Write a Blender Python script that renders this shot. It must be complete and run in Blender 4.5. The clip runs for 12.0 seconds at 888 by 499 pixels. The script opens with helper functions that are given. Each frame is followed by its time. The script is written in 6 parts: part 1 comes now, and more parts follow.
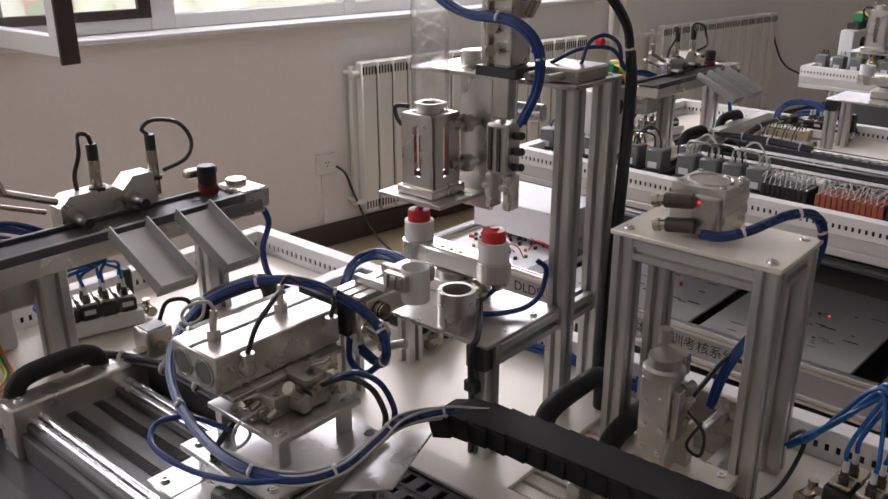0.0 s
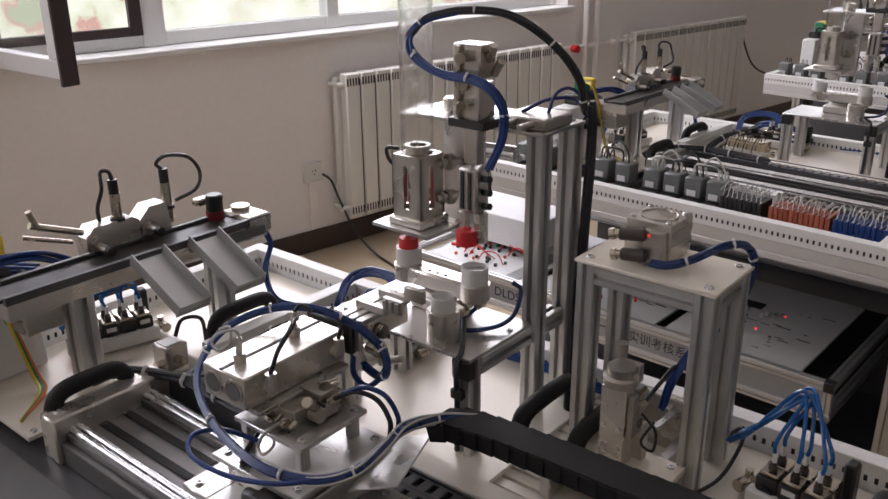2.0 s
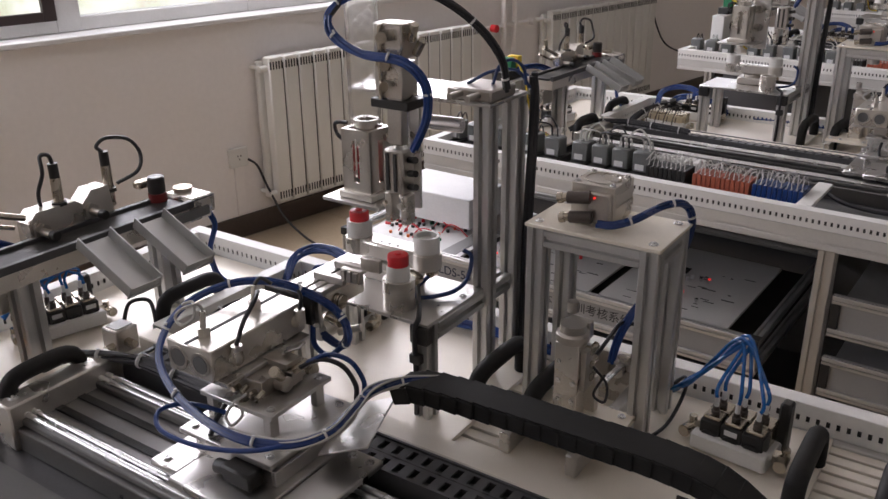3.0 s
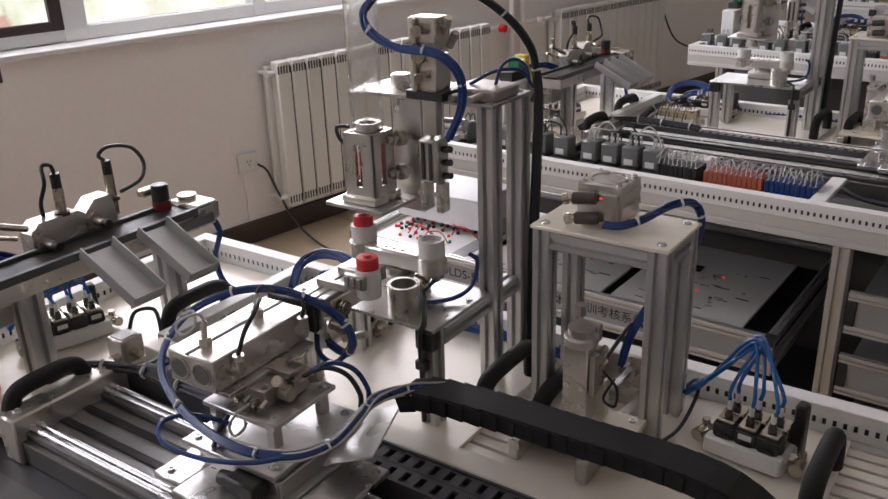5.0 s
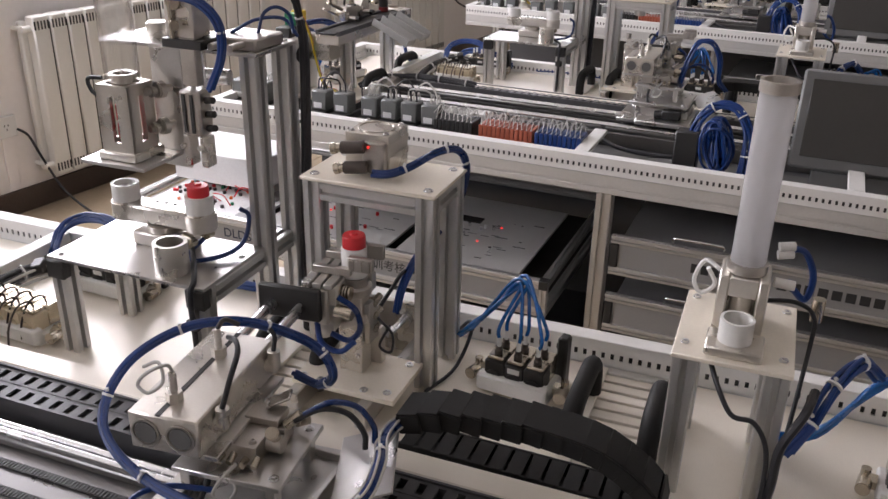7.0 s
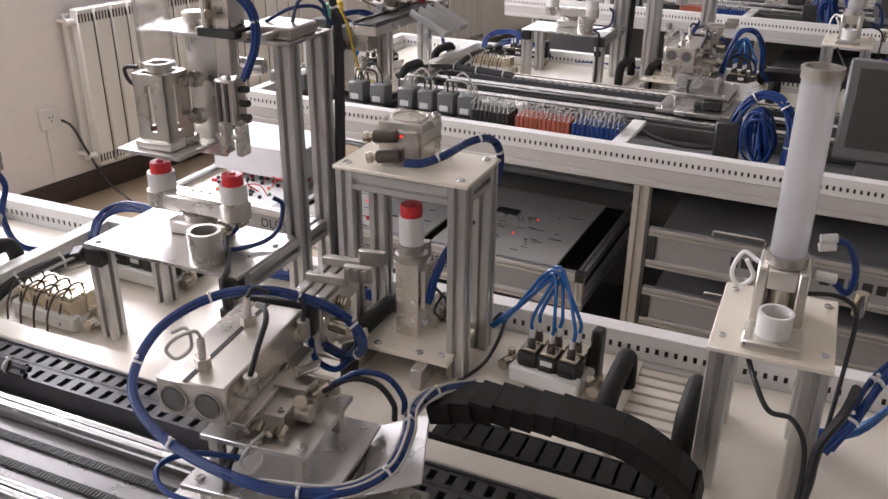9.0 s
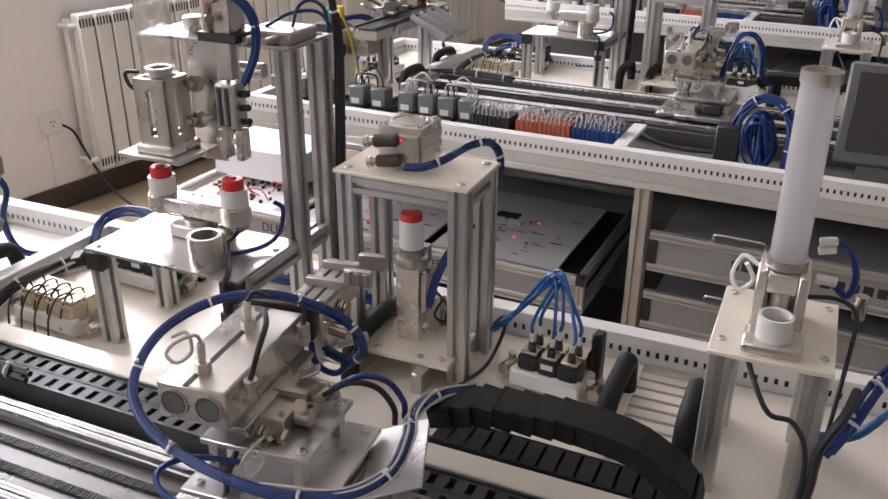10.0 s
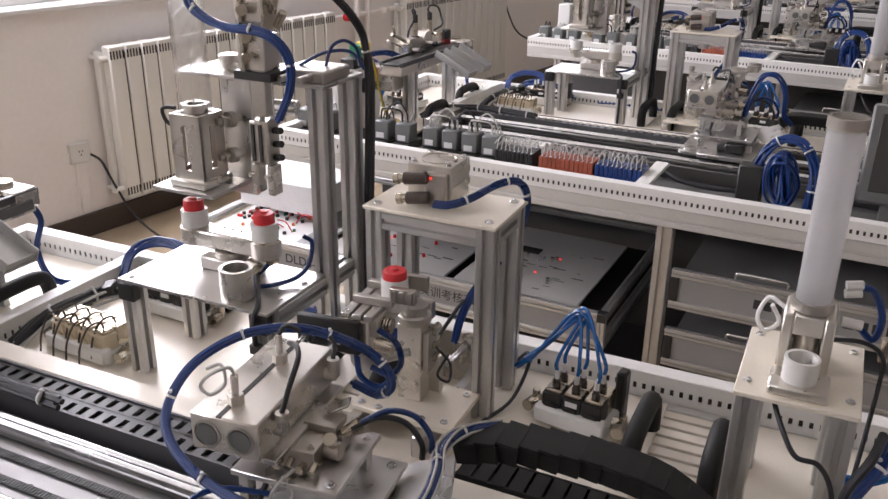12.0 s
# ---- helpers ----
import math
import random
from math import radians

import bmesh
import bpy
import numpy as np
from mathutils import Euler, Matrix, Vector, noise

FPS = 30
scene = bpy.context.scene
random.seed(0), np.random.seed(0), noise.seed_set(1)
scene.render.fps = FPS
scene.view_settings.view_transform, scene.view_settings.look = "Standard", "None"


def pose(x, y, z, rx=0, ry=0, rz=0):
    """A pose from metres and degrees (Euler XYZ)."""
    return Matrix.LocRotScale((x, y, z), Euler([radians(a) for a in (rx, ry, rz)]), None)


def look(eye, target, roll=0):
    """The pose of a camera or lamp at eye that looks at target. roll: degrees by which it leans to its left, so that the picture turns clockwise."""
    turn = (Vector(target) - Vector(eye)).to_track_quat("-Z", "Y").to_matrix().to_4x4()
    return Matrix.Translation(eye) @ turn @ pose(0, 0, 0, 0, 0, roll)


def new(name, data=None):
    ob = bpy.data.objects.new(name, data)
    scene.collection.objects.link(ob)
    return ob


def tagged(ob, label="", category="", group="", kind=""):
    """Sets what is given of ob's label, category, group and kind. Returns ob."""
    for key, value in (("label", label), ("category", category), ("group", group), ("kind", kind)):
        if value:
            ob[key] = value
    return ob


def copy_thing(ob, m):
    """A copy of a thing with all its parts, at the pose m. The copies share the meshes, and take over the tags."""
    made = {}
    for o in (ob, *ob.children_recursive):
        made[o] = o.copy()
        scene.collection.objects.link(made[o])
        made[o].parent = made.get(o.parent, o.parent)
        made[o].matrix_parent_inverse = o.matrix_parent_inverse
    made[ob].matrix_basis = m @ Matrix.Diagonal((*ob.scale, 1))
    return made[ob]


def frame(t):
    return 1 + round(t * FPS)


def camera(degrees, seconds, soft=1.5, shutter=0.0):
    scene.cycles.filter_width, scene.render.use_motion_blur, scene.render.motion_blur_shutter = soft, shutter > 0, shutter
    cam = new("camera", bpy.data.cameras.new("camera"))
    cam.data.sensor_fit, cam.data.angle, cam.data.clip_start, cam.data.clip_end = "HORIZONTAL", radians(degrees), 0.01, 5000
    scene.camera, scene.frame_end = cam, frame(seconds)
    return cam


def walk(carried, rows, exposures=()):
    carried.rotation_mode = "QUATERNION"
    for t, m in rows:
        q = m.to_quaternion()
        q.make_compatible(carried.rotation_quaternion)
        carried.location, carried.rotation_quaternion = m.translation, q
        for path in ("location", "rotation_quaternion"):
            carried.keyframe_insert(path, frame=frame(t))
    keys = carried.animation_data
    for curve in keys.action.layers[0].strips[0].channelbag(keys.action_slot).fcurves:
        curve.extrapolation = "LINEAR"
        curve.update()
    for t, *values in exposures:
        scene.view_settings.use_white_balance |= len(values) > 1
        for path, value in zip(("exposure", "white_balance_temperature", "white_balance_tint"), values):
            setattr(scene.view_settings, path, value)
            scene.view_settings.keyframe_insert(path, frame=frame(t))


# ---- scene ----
cam = camera(53.9, 12.0)

PATH = [
    (0, (3.274, 0.513, 1.419), (1.833, 1.704, 0.71), -0.1),
    (0.5, (3.294, 0.507, 1.422), (1.834, 1.691, 0.739), -0.5),
    (1, (3.306, 0.507, 1.434), (1.829, 1.667, 0.745), -0.4),
    (1.5, (3.343, 0.503, 1.486), (1.84, 1.623, 0.788), -1.0),
    (2, (3.374, 0.42, 1.521), (1.964, 1.64, 0.797), -0.4),
    (2.5, (3.368, 0.364, 1.519), (2.067, 1.689, 0.775), -0.3),
    (3, (3.372, 0.355, 1.514), (2.098, 1.698, 0.756), -0.5),
    (5, (3.368, 0.38, 1.51), (2.07, 1.7, 0.755), -1.9),
    (5.5, (3.373, 0.383, 1.512), (2.079, 1.718, 0.776), -2.0),
    (6, (3.396, 0.396, 1.51), (2.181, 1.801, 0.77), -2.1),
    (6.5, (3.418, 0.399, 1.502), (2.435, 1.96, 0.728), 0.3),
    (7, (3.4, 0.398, 1.491), (2.486, 1.97, 0.659), 1.3),
    (7.5, (3.4, 0.403, 1.485), (2.448, 1.936, 0.624), 1.5),
    (9.5, (3.404, 0.408, 1.484), (2.417, 1.928, 0.637), 0.5),
    (10, (3.405, 0.408, 1.484), (2.415, 1.93, 0.644), 0.4),
    (10.5, (3.408, 0.4, 1.491), (2.392, 1.926, 0.691), 0.5),
    (11, (3.408, 0.398, 1.491), (2.391, 1.927, 0.698), 0.6),
    (11.5, (3.404, 0.393, 1.494), (2.373, 1.916, 0.709), 0.7),
    (12, (3.4, 0.389, 1.497), (2.362, 1.913, 0.723), 0.8),
]
walk(cam, [(t, look(eye, target, roll)) for t, eye, target, roll in PATH],
     exposures=[(0, -0.10), (2.5, -0.11), (5.5, -0.02), (6.2, 0.10), (7.0, 0.40), (9.5, 0.56), (12, 0.58)])

# ---- world, light, exposure ----
world = bpy.data.worlds.new("world")
scene.world = world
world.use_nodes = True
wn = world.node_tree.nodes
sky = wn.new("ShaderNodeTexSky")
sky.sky_type = 'NISHITA'
sky.sun_disc = False
sky.sun_elevation = radians(48)
sky.sun_rotation = radians(60)
wn["Background"].inputs[1].default_value = 0.10
world.node_tree.links.new(sky.outputs[0], wn["Background"].inputs[0])
sun_data = bpy.data.lights.new("sun", 'SUN')
sun_data.energy, sun_data.angle, sun_data.color = 1.0, radians(12), (1.0, 0.95, 0.88)
sun = new("sun", sun_data)
sun.matrix_world = look((0, 0, 8), (6, 3, 0))


# area lamp added in a window opening, standing in for daylight
def window_light(x, y0, y1, z0, z1, watts, color=(0.985, 0.94, 1.03)):
    d = bpy.data.lights.new("window_daylight", 'AREA')
    d.shape, d.size, d.size_y, d.energy, d.color = 'RECTANGLE', y1 - y0, z1 - z0, watts, color
    o = new("window_daylight", d)
    o.matrix_world = look((x, (y0 + y1) / 2, (z0 + z1) / 2), (x + 1, (y0 + y1) / 2, (z0 + z1) / 2 - 0.25))
    return o


window_light(-0.10, 1.22, 4.15, 1.62, 2.55, 78)
# next two lamps sit in unseen windows, added to fill the room with light
window_light(-0.10, -2.6, 0.70, 1.62, 2.55, 52)
window_light(-0.10, 6.4, 9.6, 1.62, 2.55, 27)


# ---- materials ----
def mat(name, color, rough=0.5, metal=0.0, var=0.08, scale=30.0, bump=0.02, stretch=None, stain=0.0, rand=0.0, rvar=0.08, spec=None, coat=0.0):
    """A principled surface with grain at two scales, in object space."""
    m = bpy.data.materials.new(name)
    m.use_nodes = True
    n, l = m.node_tree.nodes, m.node_tree.links
    b = n["Principled BSDF"]
    b.inputs["Roughness"].default_value, b.inputs["Metallic"].default_value = rough, metal
    if spec is not None:
        b.inputs["Specular IOR Level"].default_value = spec
    if coat:
        b.inputs["Coat Weight"].default_value = coat
    tc = n.new("ShaderNodeTexCoord")
    mp = n.new("ShaderNodeMapping")
    l.new(tc.outputs["Object"], mp.inputs[0])
    mp.inputs["Scale"].default_value = stretch or (1, 1, 1)
    fine = n.new("ShaderNodeTexNoise")
    fine.inputs["Scale"].default_value, fine.inputs["Detail"].default_value = scale * 8, 4
    coarse = n.new("ShaderNodeTexNoise")
    coarse.inputs["Scale"].default_value, coarse.inputs["Detail"].default_value = scale * 0.35, 5
    l.new(mp.outputs[0], fine.inputs["Vector"])
    l.new(tc.outputs["Object"], coarse.inputs["Vector"])
    add = n.new("ShaderNodeMath")
    add.operation = 'ADD'
    l.new(fine.outputs[0], add.inputs[0])
    l.new(coarse.outputs[0], add.inputs[1])
    ramp = n.new("ShaderNodeMapRange")
    ramp.inputs[1].default_value, ramp.inputs[2].default_value = 0.6, 1.4
    ramp.inputs[3].default_value, ramp.inputs[4].default_value = 1 - var, 1 + var
    l.new(add.outputs[0], ramp.inputs[0])
    val = ramp.outputs[0]
    if rand:
        oi = n.new("ShaderNodeObjectInfo")
        rr = n.new("ShaderNodeMapRange")
        rr.inputs[3].default_value, rr.inputs[4].default_value = 1 - rand, 1 + rand
        l.new(oi.outputs["Random"], rr.inputs[0])
        mu = n.new("ShaderNodeMath")
        mu.operation = 'MULTIPLY'
        l.new(val, mu.inputs[0])
        l.new(rr.outputs[0], mu.inputs[1])
        val = mu.outputs[0]
    col = n.new("ShaderNodeVectorMath")
    col.operation = 'SCALE'
    col.inputs[0].default_value = color
    l.new(val, col.inputs["Scale"])
    out = col.outputs[0]
    if stain:
        mx = n.new("ShaderNodeMix")
        mx.data_type = 'RGBA'
        sr = n.new("ShaderNodeMapRange")
        sr.inputs[1].default_value, sr.inputs[2].default_value, sr.inputs[4].default_value = 0.52, 0.72, stain
        l.new(coarse.outputs[0], sr.inputs[0])
        l.new(sr.outputs[0], mx.inputs[0])
        l.new(out, mx.inputs[6])
        mx.inputs[7].default_value = (color[0] * 0.55, color[1] * 0.5, color[2] * 0.43, 1)
        out = mx.outputs[2]
    l.new(out, b.inputs["Base Color"])
    rg = n.new("ShaderNodeMapRange")
    rg.inputs[1].default_value, rg.inputs[2].default_value = 0.3, 0.7
    rg.inputs[3].default_value, rg.inputs[4].default_value = max(0.02, rough - rvar), min(1, rough + rvar)
    l.new(coarse.outputs[0], rg.inputs[0])
    l.new(rg.outputs[0], b.inputs["Roughness"])
    if bump:
        bp = n.new("ShaderNodeBump")
        bp.inputs["Strength"].default_value, bp.inputs["Distance"].default_value = bump * 5, 0.002
        l.new(fine.outputs[0], bp.inputs["Height"])
        l.new(bp.outputs[0], b.inputs["Normal"])
    return m


def glow(name, color, strength):
    m = bpy.data.materials.new(name)
    m.use_nodes = True
    b = m.node_tree.nodes["Principled BSDF"]
    b.inputs["Base Color"].default_value = (*color, 1)
    b.inputs["Emission Color"].default_value = (*color, 1)
    b.inputs["Emission Strength"].default_value = strength
    return m


def clear(name, color, rough, ior=1.49, alpha_mix=0.0):
    """Glass or acrylic; alpha_mix lets that share of the light straight through."""
    m = bpy.data.materials.new(name)
    m.use_nodes = True
    n, l = m.node_tree.nodes, m.node_tree.links
    b = n["Principled BSDF"]
    b.inputs["Base Color"].default_value = (*color, 1)
    b.inputs["Roughness"].default_value, b.inputs["IOR"].default_value = rough, ior
    b.inputs["Transmission Weight"].default_value = 1.0
    if alpha_mix:
        tr = n.new("ShaderNodeBsdfTransparent")
        mx = n.new("ShaderNodeMixShader")
        mx.inputs[0].default_value = alpha_mix
        l.new(b.outputs[0], mx.inputs[1])
        l.new(tr.outputs[0], mx.inputs[2])
        l.new(mx.outputs[0], n["Material Output"].inputs[0])
    return m


def frosted(name):
    """Milky acrylic: light scatters through the wall of the tube."""
    m = bpy.data.materials.new(name)
    m.use_nodes = True
    n, l = m.node_tree.nodes, m.node_tree.links
    b = n["Principled BSDF"]
    b.inputs["Base Color"].default_value = (0.66, 0.66, 0.66, 1)
    b.inputs["Roughness"].default_value = 0.2
    tl = n.new("ShaderNodeBsdfTranslucent")
    tl.inputs[0].default_value = (0.80, 0.785, 0.76, 1)
    tr = n.new("ShaderNodeBsdfTransparent")
    tr.inputs[0].default_value = (0.95, 0.95, 0.97, 1)
    tc = n.new("ShaderNodeTexCoord")
    nz = n.new("ShaderNodeTexNoise")
    nz.inputs["Scale"].default_value, nz.inputs["Detail"].default_value = 22, 5
    l.new(tc.outputs["Object"], nz.inputs["Vector"])
    mr = n.new("ShaderNodeMapRange")
    mr.inputs[1].default_value, mr.inputs[2].default_value, mr.inputs[3].default_value, mr.inputs[4].default_value = 0.3, 0.7, 0.42, 0.7
    l.new(nz.outputs[0], mr.inputs[0])
    a, c = n.new("ShaderNodeMixShader"), n.new("ShaderNodeMixShader")
    l.new(mr.outputs[0], a.inputs[0])
    l.new(b.outputs[0], a.inputs[1])
    l.new(tl.outputs[0], a.inputs[2])
    c.inputs[0].default_value = 0.46
    l.new(a.outputs[0], c.inputs[1])
    l.new(tr.outputs[0], c.inputs[2])
    l.new(c.outputs[0], n["Material Output"].inputs[0])
    return m


M_ALU = mat("brushed_aluminium", (0.60, 0.585, 0.565), 0.31, 0.95, 0.06, 40, 0.010, (1, 12, 1), rvar=0.07)
M_DECK = mat("deck_aluminium", (0.86, 0.80, 0.70), 0.36, 0.15, 0.06, 24, 0.008, (14, 1, 1), rvar=0.06)
M_CREAM = mat("satin_cream_plate", (0.86, 0.795, 0.68), 0.36, 0.20, 0.05, 30, 0.008, stain=0.08)
M_PROF = mat("anodised_profile", (0.62, 0.615, 0.60), 0.34, 0.85, 0.04, 50, 0.003, (14, 14, 1), rvar=0.03)
M_CAST = mat("machined_grey_block", (0.52, 0.49, 0.45), 0.33, 0.90, 0.10, 60, 0.010, rvar=0.05)
M_PALE = mat("pale_anodised_block", (0.66, 0.625, 0.57), 0.30, 0.80, 0.06, 40, 0.01)
M_STEEL = mat("polished_steel_rod", (0.74, 0.74, 0.74), 0.24, 1.0, 0.03, 60, 0.0)
M_WHITE = mat("white_enamel", (0.80, 0.79, 0.76), 0.42, 0.0, 0.05, 12, 0.01, stain=0.12)
M_PVC = mat("white_plastic", (0.74, 0.73, 0.70), 0.45, 0.0, 0.05, 30, 0.01)
M_GREY = mat("grey_plastic", (0.12, 0.12, 0.117), 0.5, 0.0, 0.08, 40, 0.02)
M_RELAY = mat("grey_relay_case", (0.15, 0.155, 0.15), 0.4, 0.0, 0.08, 40, 0.01)
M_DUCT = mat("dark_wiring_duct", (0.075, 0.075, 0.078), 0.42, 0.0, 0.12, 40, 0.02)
M_BLACK = mat("black_plastic", (0.022, 0.021, 0.02), 0.42, 0.0, 0.15, 50, 0.02)
M_RUBBER = mat("black_rubber", (0.015, 0.0145, 0.014), 0.6, 0.0, 0.2, 60, 0.05, spec=0.3)
M_CABLE = mat("black_cable", (0.020, 0.020, 0.024), 0.40, 0.0, 0.15, 80, 0.02)
M_BLUE = mat("blue_air_hose", (0.004, 0.036, 0.18), 0.34, 0.0, 0.12, 60, 0.0, coat=0.1)
M_NAVY = mat("dark_blue_hose", (0.008, 0.030, 0.13), 0.30, 0.0, 0.15, 60, 0.0)
M_TIE = mat("white_cable_tie", (0.75, 0.75, 0.74), 0.5)
M_RED = mat("red_plastic", (0.62, 0.022, 0.030), 0.38, 0.0, 0.06, 50, 0.01)
M_MAROON = mat("dark_red_collar", (0.17, 0.016, 0.016), 0.4, 0.0, 0.06, 50, 0.01)
M_GOLD = mat("brass_coil", (0.52, 0.45, 0.33), 0.30, 0.85, 0.12, 60, 0.01)
M_SKY = mat("pale_blue_air_hose", (0.010, 0.115, 0.38), 0.24, 0.0, 0.1, 60, 0.0, coat=0.3)
M_BRASS = mat("nickel_fitting", (0.52, 0.47, 0.39), 0.24, 0.95, 0.14, 60, 0.01)
M_IVORY = mat("ivory_plastic", (0.62, 0.52, 0.36), 0.45)
M_AXIS = mat("anodised_axis", (0.19, 0.185, 0.18), 0.34, 0.85, 0.1, 40, 0.01, (1, 12, 1))
M_BEAM = mat("satin_frame_beam", (0.62, 0.61, 0.585), 0.42, 0.35, 0.05, 16, 0.01, stain=0.1)
M_FIT = mat("brown_grey_fitting", (0.085, 0.070, 0.062), 0.34, 0.3, 0.15, 60, 0.01)
M_YELLOW = mat("yellow_plastic", (0.75, 0.55, 0.04), 0.4)
M_GREEN = mat("green_plastic", (0.02, 0.20, 0.09), 0.4)
M_ORANGE = mat("orange_wire", (0.70, 0.16, 0.03), 0.4)
M_WIRE = mat("grey_wire", (0.50, 0.49, 0.46), 0.45)
M_WALL = mat("wall_paint", (0.86, 0.82, 0.79), 0.85, 0.0, 0.035, 5, 0.02, stain=0.05)
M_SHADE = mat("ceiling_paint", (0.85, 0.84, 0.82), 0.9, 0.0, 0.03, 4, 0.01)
M_BASE = mat("dark_skirting_tile", (0.060, 0.042, 0.034), 0.42, 0.0, 0.25, 14, 0.02)
M_FLOOR = mat("beige_floor_tile", (0.42, 0.335, 0.23), 0.38, 0.0, 0.10, 6, 0.01, stain=0.15)
M_GROUT = mat("floor_grout", (0.22, 0.18, 0.13), 0.8)
M_FRAME = mat("white_window_frame", (0.76, 0.755, 0.74), 0.4, 0.0, 0.04, 14, 0.005)
M_SEAL = mat("dark_window_edge", (0.045, 0.030, 0.028), 0.45)
M_RAD = mat("radiator_enamel", (0.78, 0.765, 0.72), 0.38, 0.0, 0.03, 10, 0.003, coat=0.2)
# near-black colour standing in for the shade inside slots, holes and gaps
M_RECESS_SHADE = mat("painted_recess_shade", (0.035, 0.033, 0.031), 0.6)
M_MODULE = mat("pale_module_sheet", (0.50, 0.49, 0.47), 0.45, 0.0, 0.05, 30, 0.01)
M_REDT = mat("red_terminal", (0.40, 0.10, 0.055), 0.4)
M_PANEL = mat("satin_panel_sheet", (0.50, 0.50, 0.49), 0.42, 0.6, 0.06, 30, 0.01, (1, 12, 1))
M_DRAWER = mat("drawer_front_grey", (0.34, 0.34, 0.335), 0.45, 0.3, 0.05, 30, 0.01)
M_SCREEN = mat("switched_off_screen", (0.045, 0.043, 0.040), 0.22, 0.0, 0.05, 10, 0.0)
M_TEXT = mat("black_print", (0.03, 0.03, 0.03), 0.6, 0.0, 0.0, 10, 0.0)
M_BLUEPRINT = mat("blue_print", (0.012, 0.018, 0.05), 0.6, 0.0, 0.0, 10, 0.0)
M_LED = glow("red_led", (1.0, 0.05, 0.04), 1.2)
M_GLASS = clear("window_glass", (0.97, 0.98, 0.97), 0.0, 1.45, 0.85)
M_ACRYL = clear("clear_acrylic", (0.96, 0.97, 0.97), 0.04, 1.2, 0.55)
M_FROST = frosted("milky_acrylic")


# ---- mesh helpers ----
BASE = [Vector((0, 0, 0))]


def thing(name, base, label="", category="", group=""):
    """An empty at a thing's base, in bench coordinates; parts made next are laid out about it."""
    root = new(name)
    root.empty_display_size = 0.02
    BASE[0] = Vector(base)
    root["base"] = base
    root.matrix_basis = Matrix.Translation(base)
    return tagged(root, label, category, group)


def smooth_by_angle(me, deg=38):
    for p in me.polygons:
        p.use_smooth = True
    me.set_sharp_from_angle(angle=radians(deg))


TOUCHING = ("bolt", "plate_bolt", "flange_bolt", "column_screw", "end_fitting", "corner_cap", "push_fitting", "side_fitting", "unit_fitting")
LOOSE = TOUCHING + ("screw", "end_cap", "end_stile", "wire_loop", "wire", "thin_wire", "slide_rail", "front_rail", "top_rail", "patch_lead", "socket_jack", "grille_slot", "sensor_nut", "toggle", "lit_led", "black_cable", "slide_hose", "printed_bar")


def pieces(bm, touching):
    """Splits a bmesh into its separate pieces; touching ones stay together."""
    seen, groups = set(), []
    for v in bm.verts:
        if v in seen:
            continue
        stack, isle = [v], []
        seen.add(v)
        while stack:
            a = stack.pop()
            isle.append(a)
            for e in a.link_edges:
                o = e.other_vert(a)
                if o not in seen:
                    seen.add(o)
                    stack.append(o)
        lo = [min(q.co[i] for q in isle) for i in range(3)]
        hi = [max(q.co[i] for q in isle) for i in range(3)]
        groups.append([isle, lo, hi])
    if touching:
        k = 0
        while k < len(groups):
            a = groups[k]
            hit = next((b for b in groups[k + 1:] if all(a[1][i] <= b[2][i] + 1e-4 and b[1][i] <= a[2][i] + 1e-4 for i in range(3))), None)
            if hit is None:
                k += 1
                continue
            groups.remove(hit)
            a[0] += hit[0]
            a[1] = [min(p, q) for p, q in zip(a[1], hit[1])]
            a[2] = [max(p, q) for p, q in zip(a[2], hit[2])]
    out = []
    for isle, lo, hi in groups:
        one = bmesh.new()
        twin = {v: one.verts.new(v.co) for v in isle}
        for f in {f for v in isle for f in v.link_faces}:
            one.faces.new([twin[v] for v in f.verts])
        out.append(one)
    bm.free()
    return out


def part(name, bm, material, parent=None, label="", shift=True):
    """Links a bmesh as one mesh object under a thing or under a part."""
    if not isinstance(bm, list) and name in LOOSE:
        bm = pieces(bm, name in TOUCHING)
    if isinstance(bm, list):
        return [part_of(name, b, material, parent, label, shift) for b in bm][-1]
    return part_of(name, bm, material, parent, label, shift)


def part_of(name, bm, material, parent, label, shift):
    if shift and parent is not None:
        bmesh.ops.translate(bm, verts=bm.verts, vec=-BASE[0])
    me = bpy.data.meshes.new(name)
    bmesh.ops.recalc_face_normals(bm, faces=bm.faces)
    bm.to_mesh(me)
    bm.free()
    smooth_by_angle(me)
    me.materials.append(material)
    ob = new(name, me)
    if parent is not None:
        ob.parent = parent
    return tagged(ob, label)


def bm_new():
    return bmesh.new()


def box(bm, x0, x1, y0, y1, z0, z1, bev=0.0015):
    r = bmesh.ops.create_cube(bm, size=1.0)
    vs = r["verts"]
    for v in vs:
        v.co = Vector(((x0 + x1) / 2 + v.co.x * (x1 - x0), (y0 + y1) / 2 + v.co.y * (y1 - y0), (z0 + z1) / 2 + v.co.z * (z1 - z0)))
    if bev:
        es = list({e for v in vs for e in v.link_edges})
        bmesh.ops.bevel(bm, geom=es, offset=min(bev, 0.3 * min(x1 - x0, y1 - y0, z1 - z0)), segments=1, affect='EDGES')
    return bm


def turned_box(bm, centre, size, rot, bev=0.0015):
    """A box about a centre, turned by degrees (x, y, z)."""
    r = bmesh.ops.create_cube(bm, size=1.0)
    vs = r["verts"]
    m = Matrix.LocRotScale(centre, Euler([radians(a) for a in rot]), size)
    for v in vs:
        v.co = m @ v.co
    if bev:
        es = list({e for v in vs for e in v.link_edges})
        bmesh.ops.bevel(bm, geom=es, offset=min(bev, 0.3 * min(size)), segments=1, affect='EDGES')
    return bm


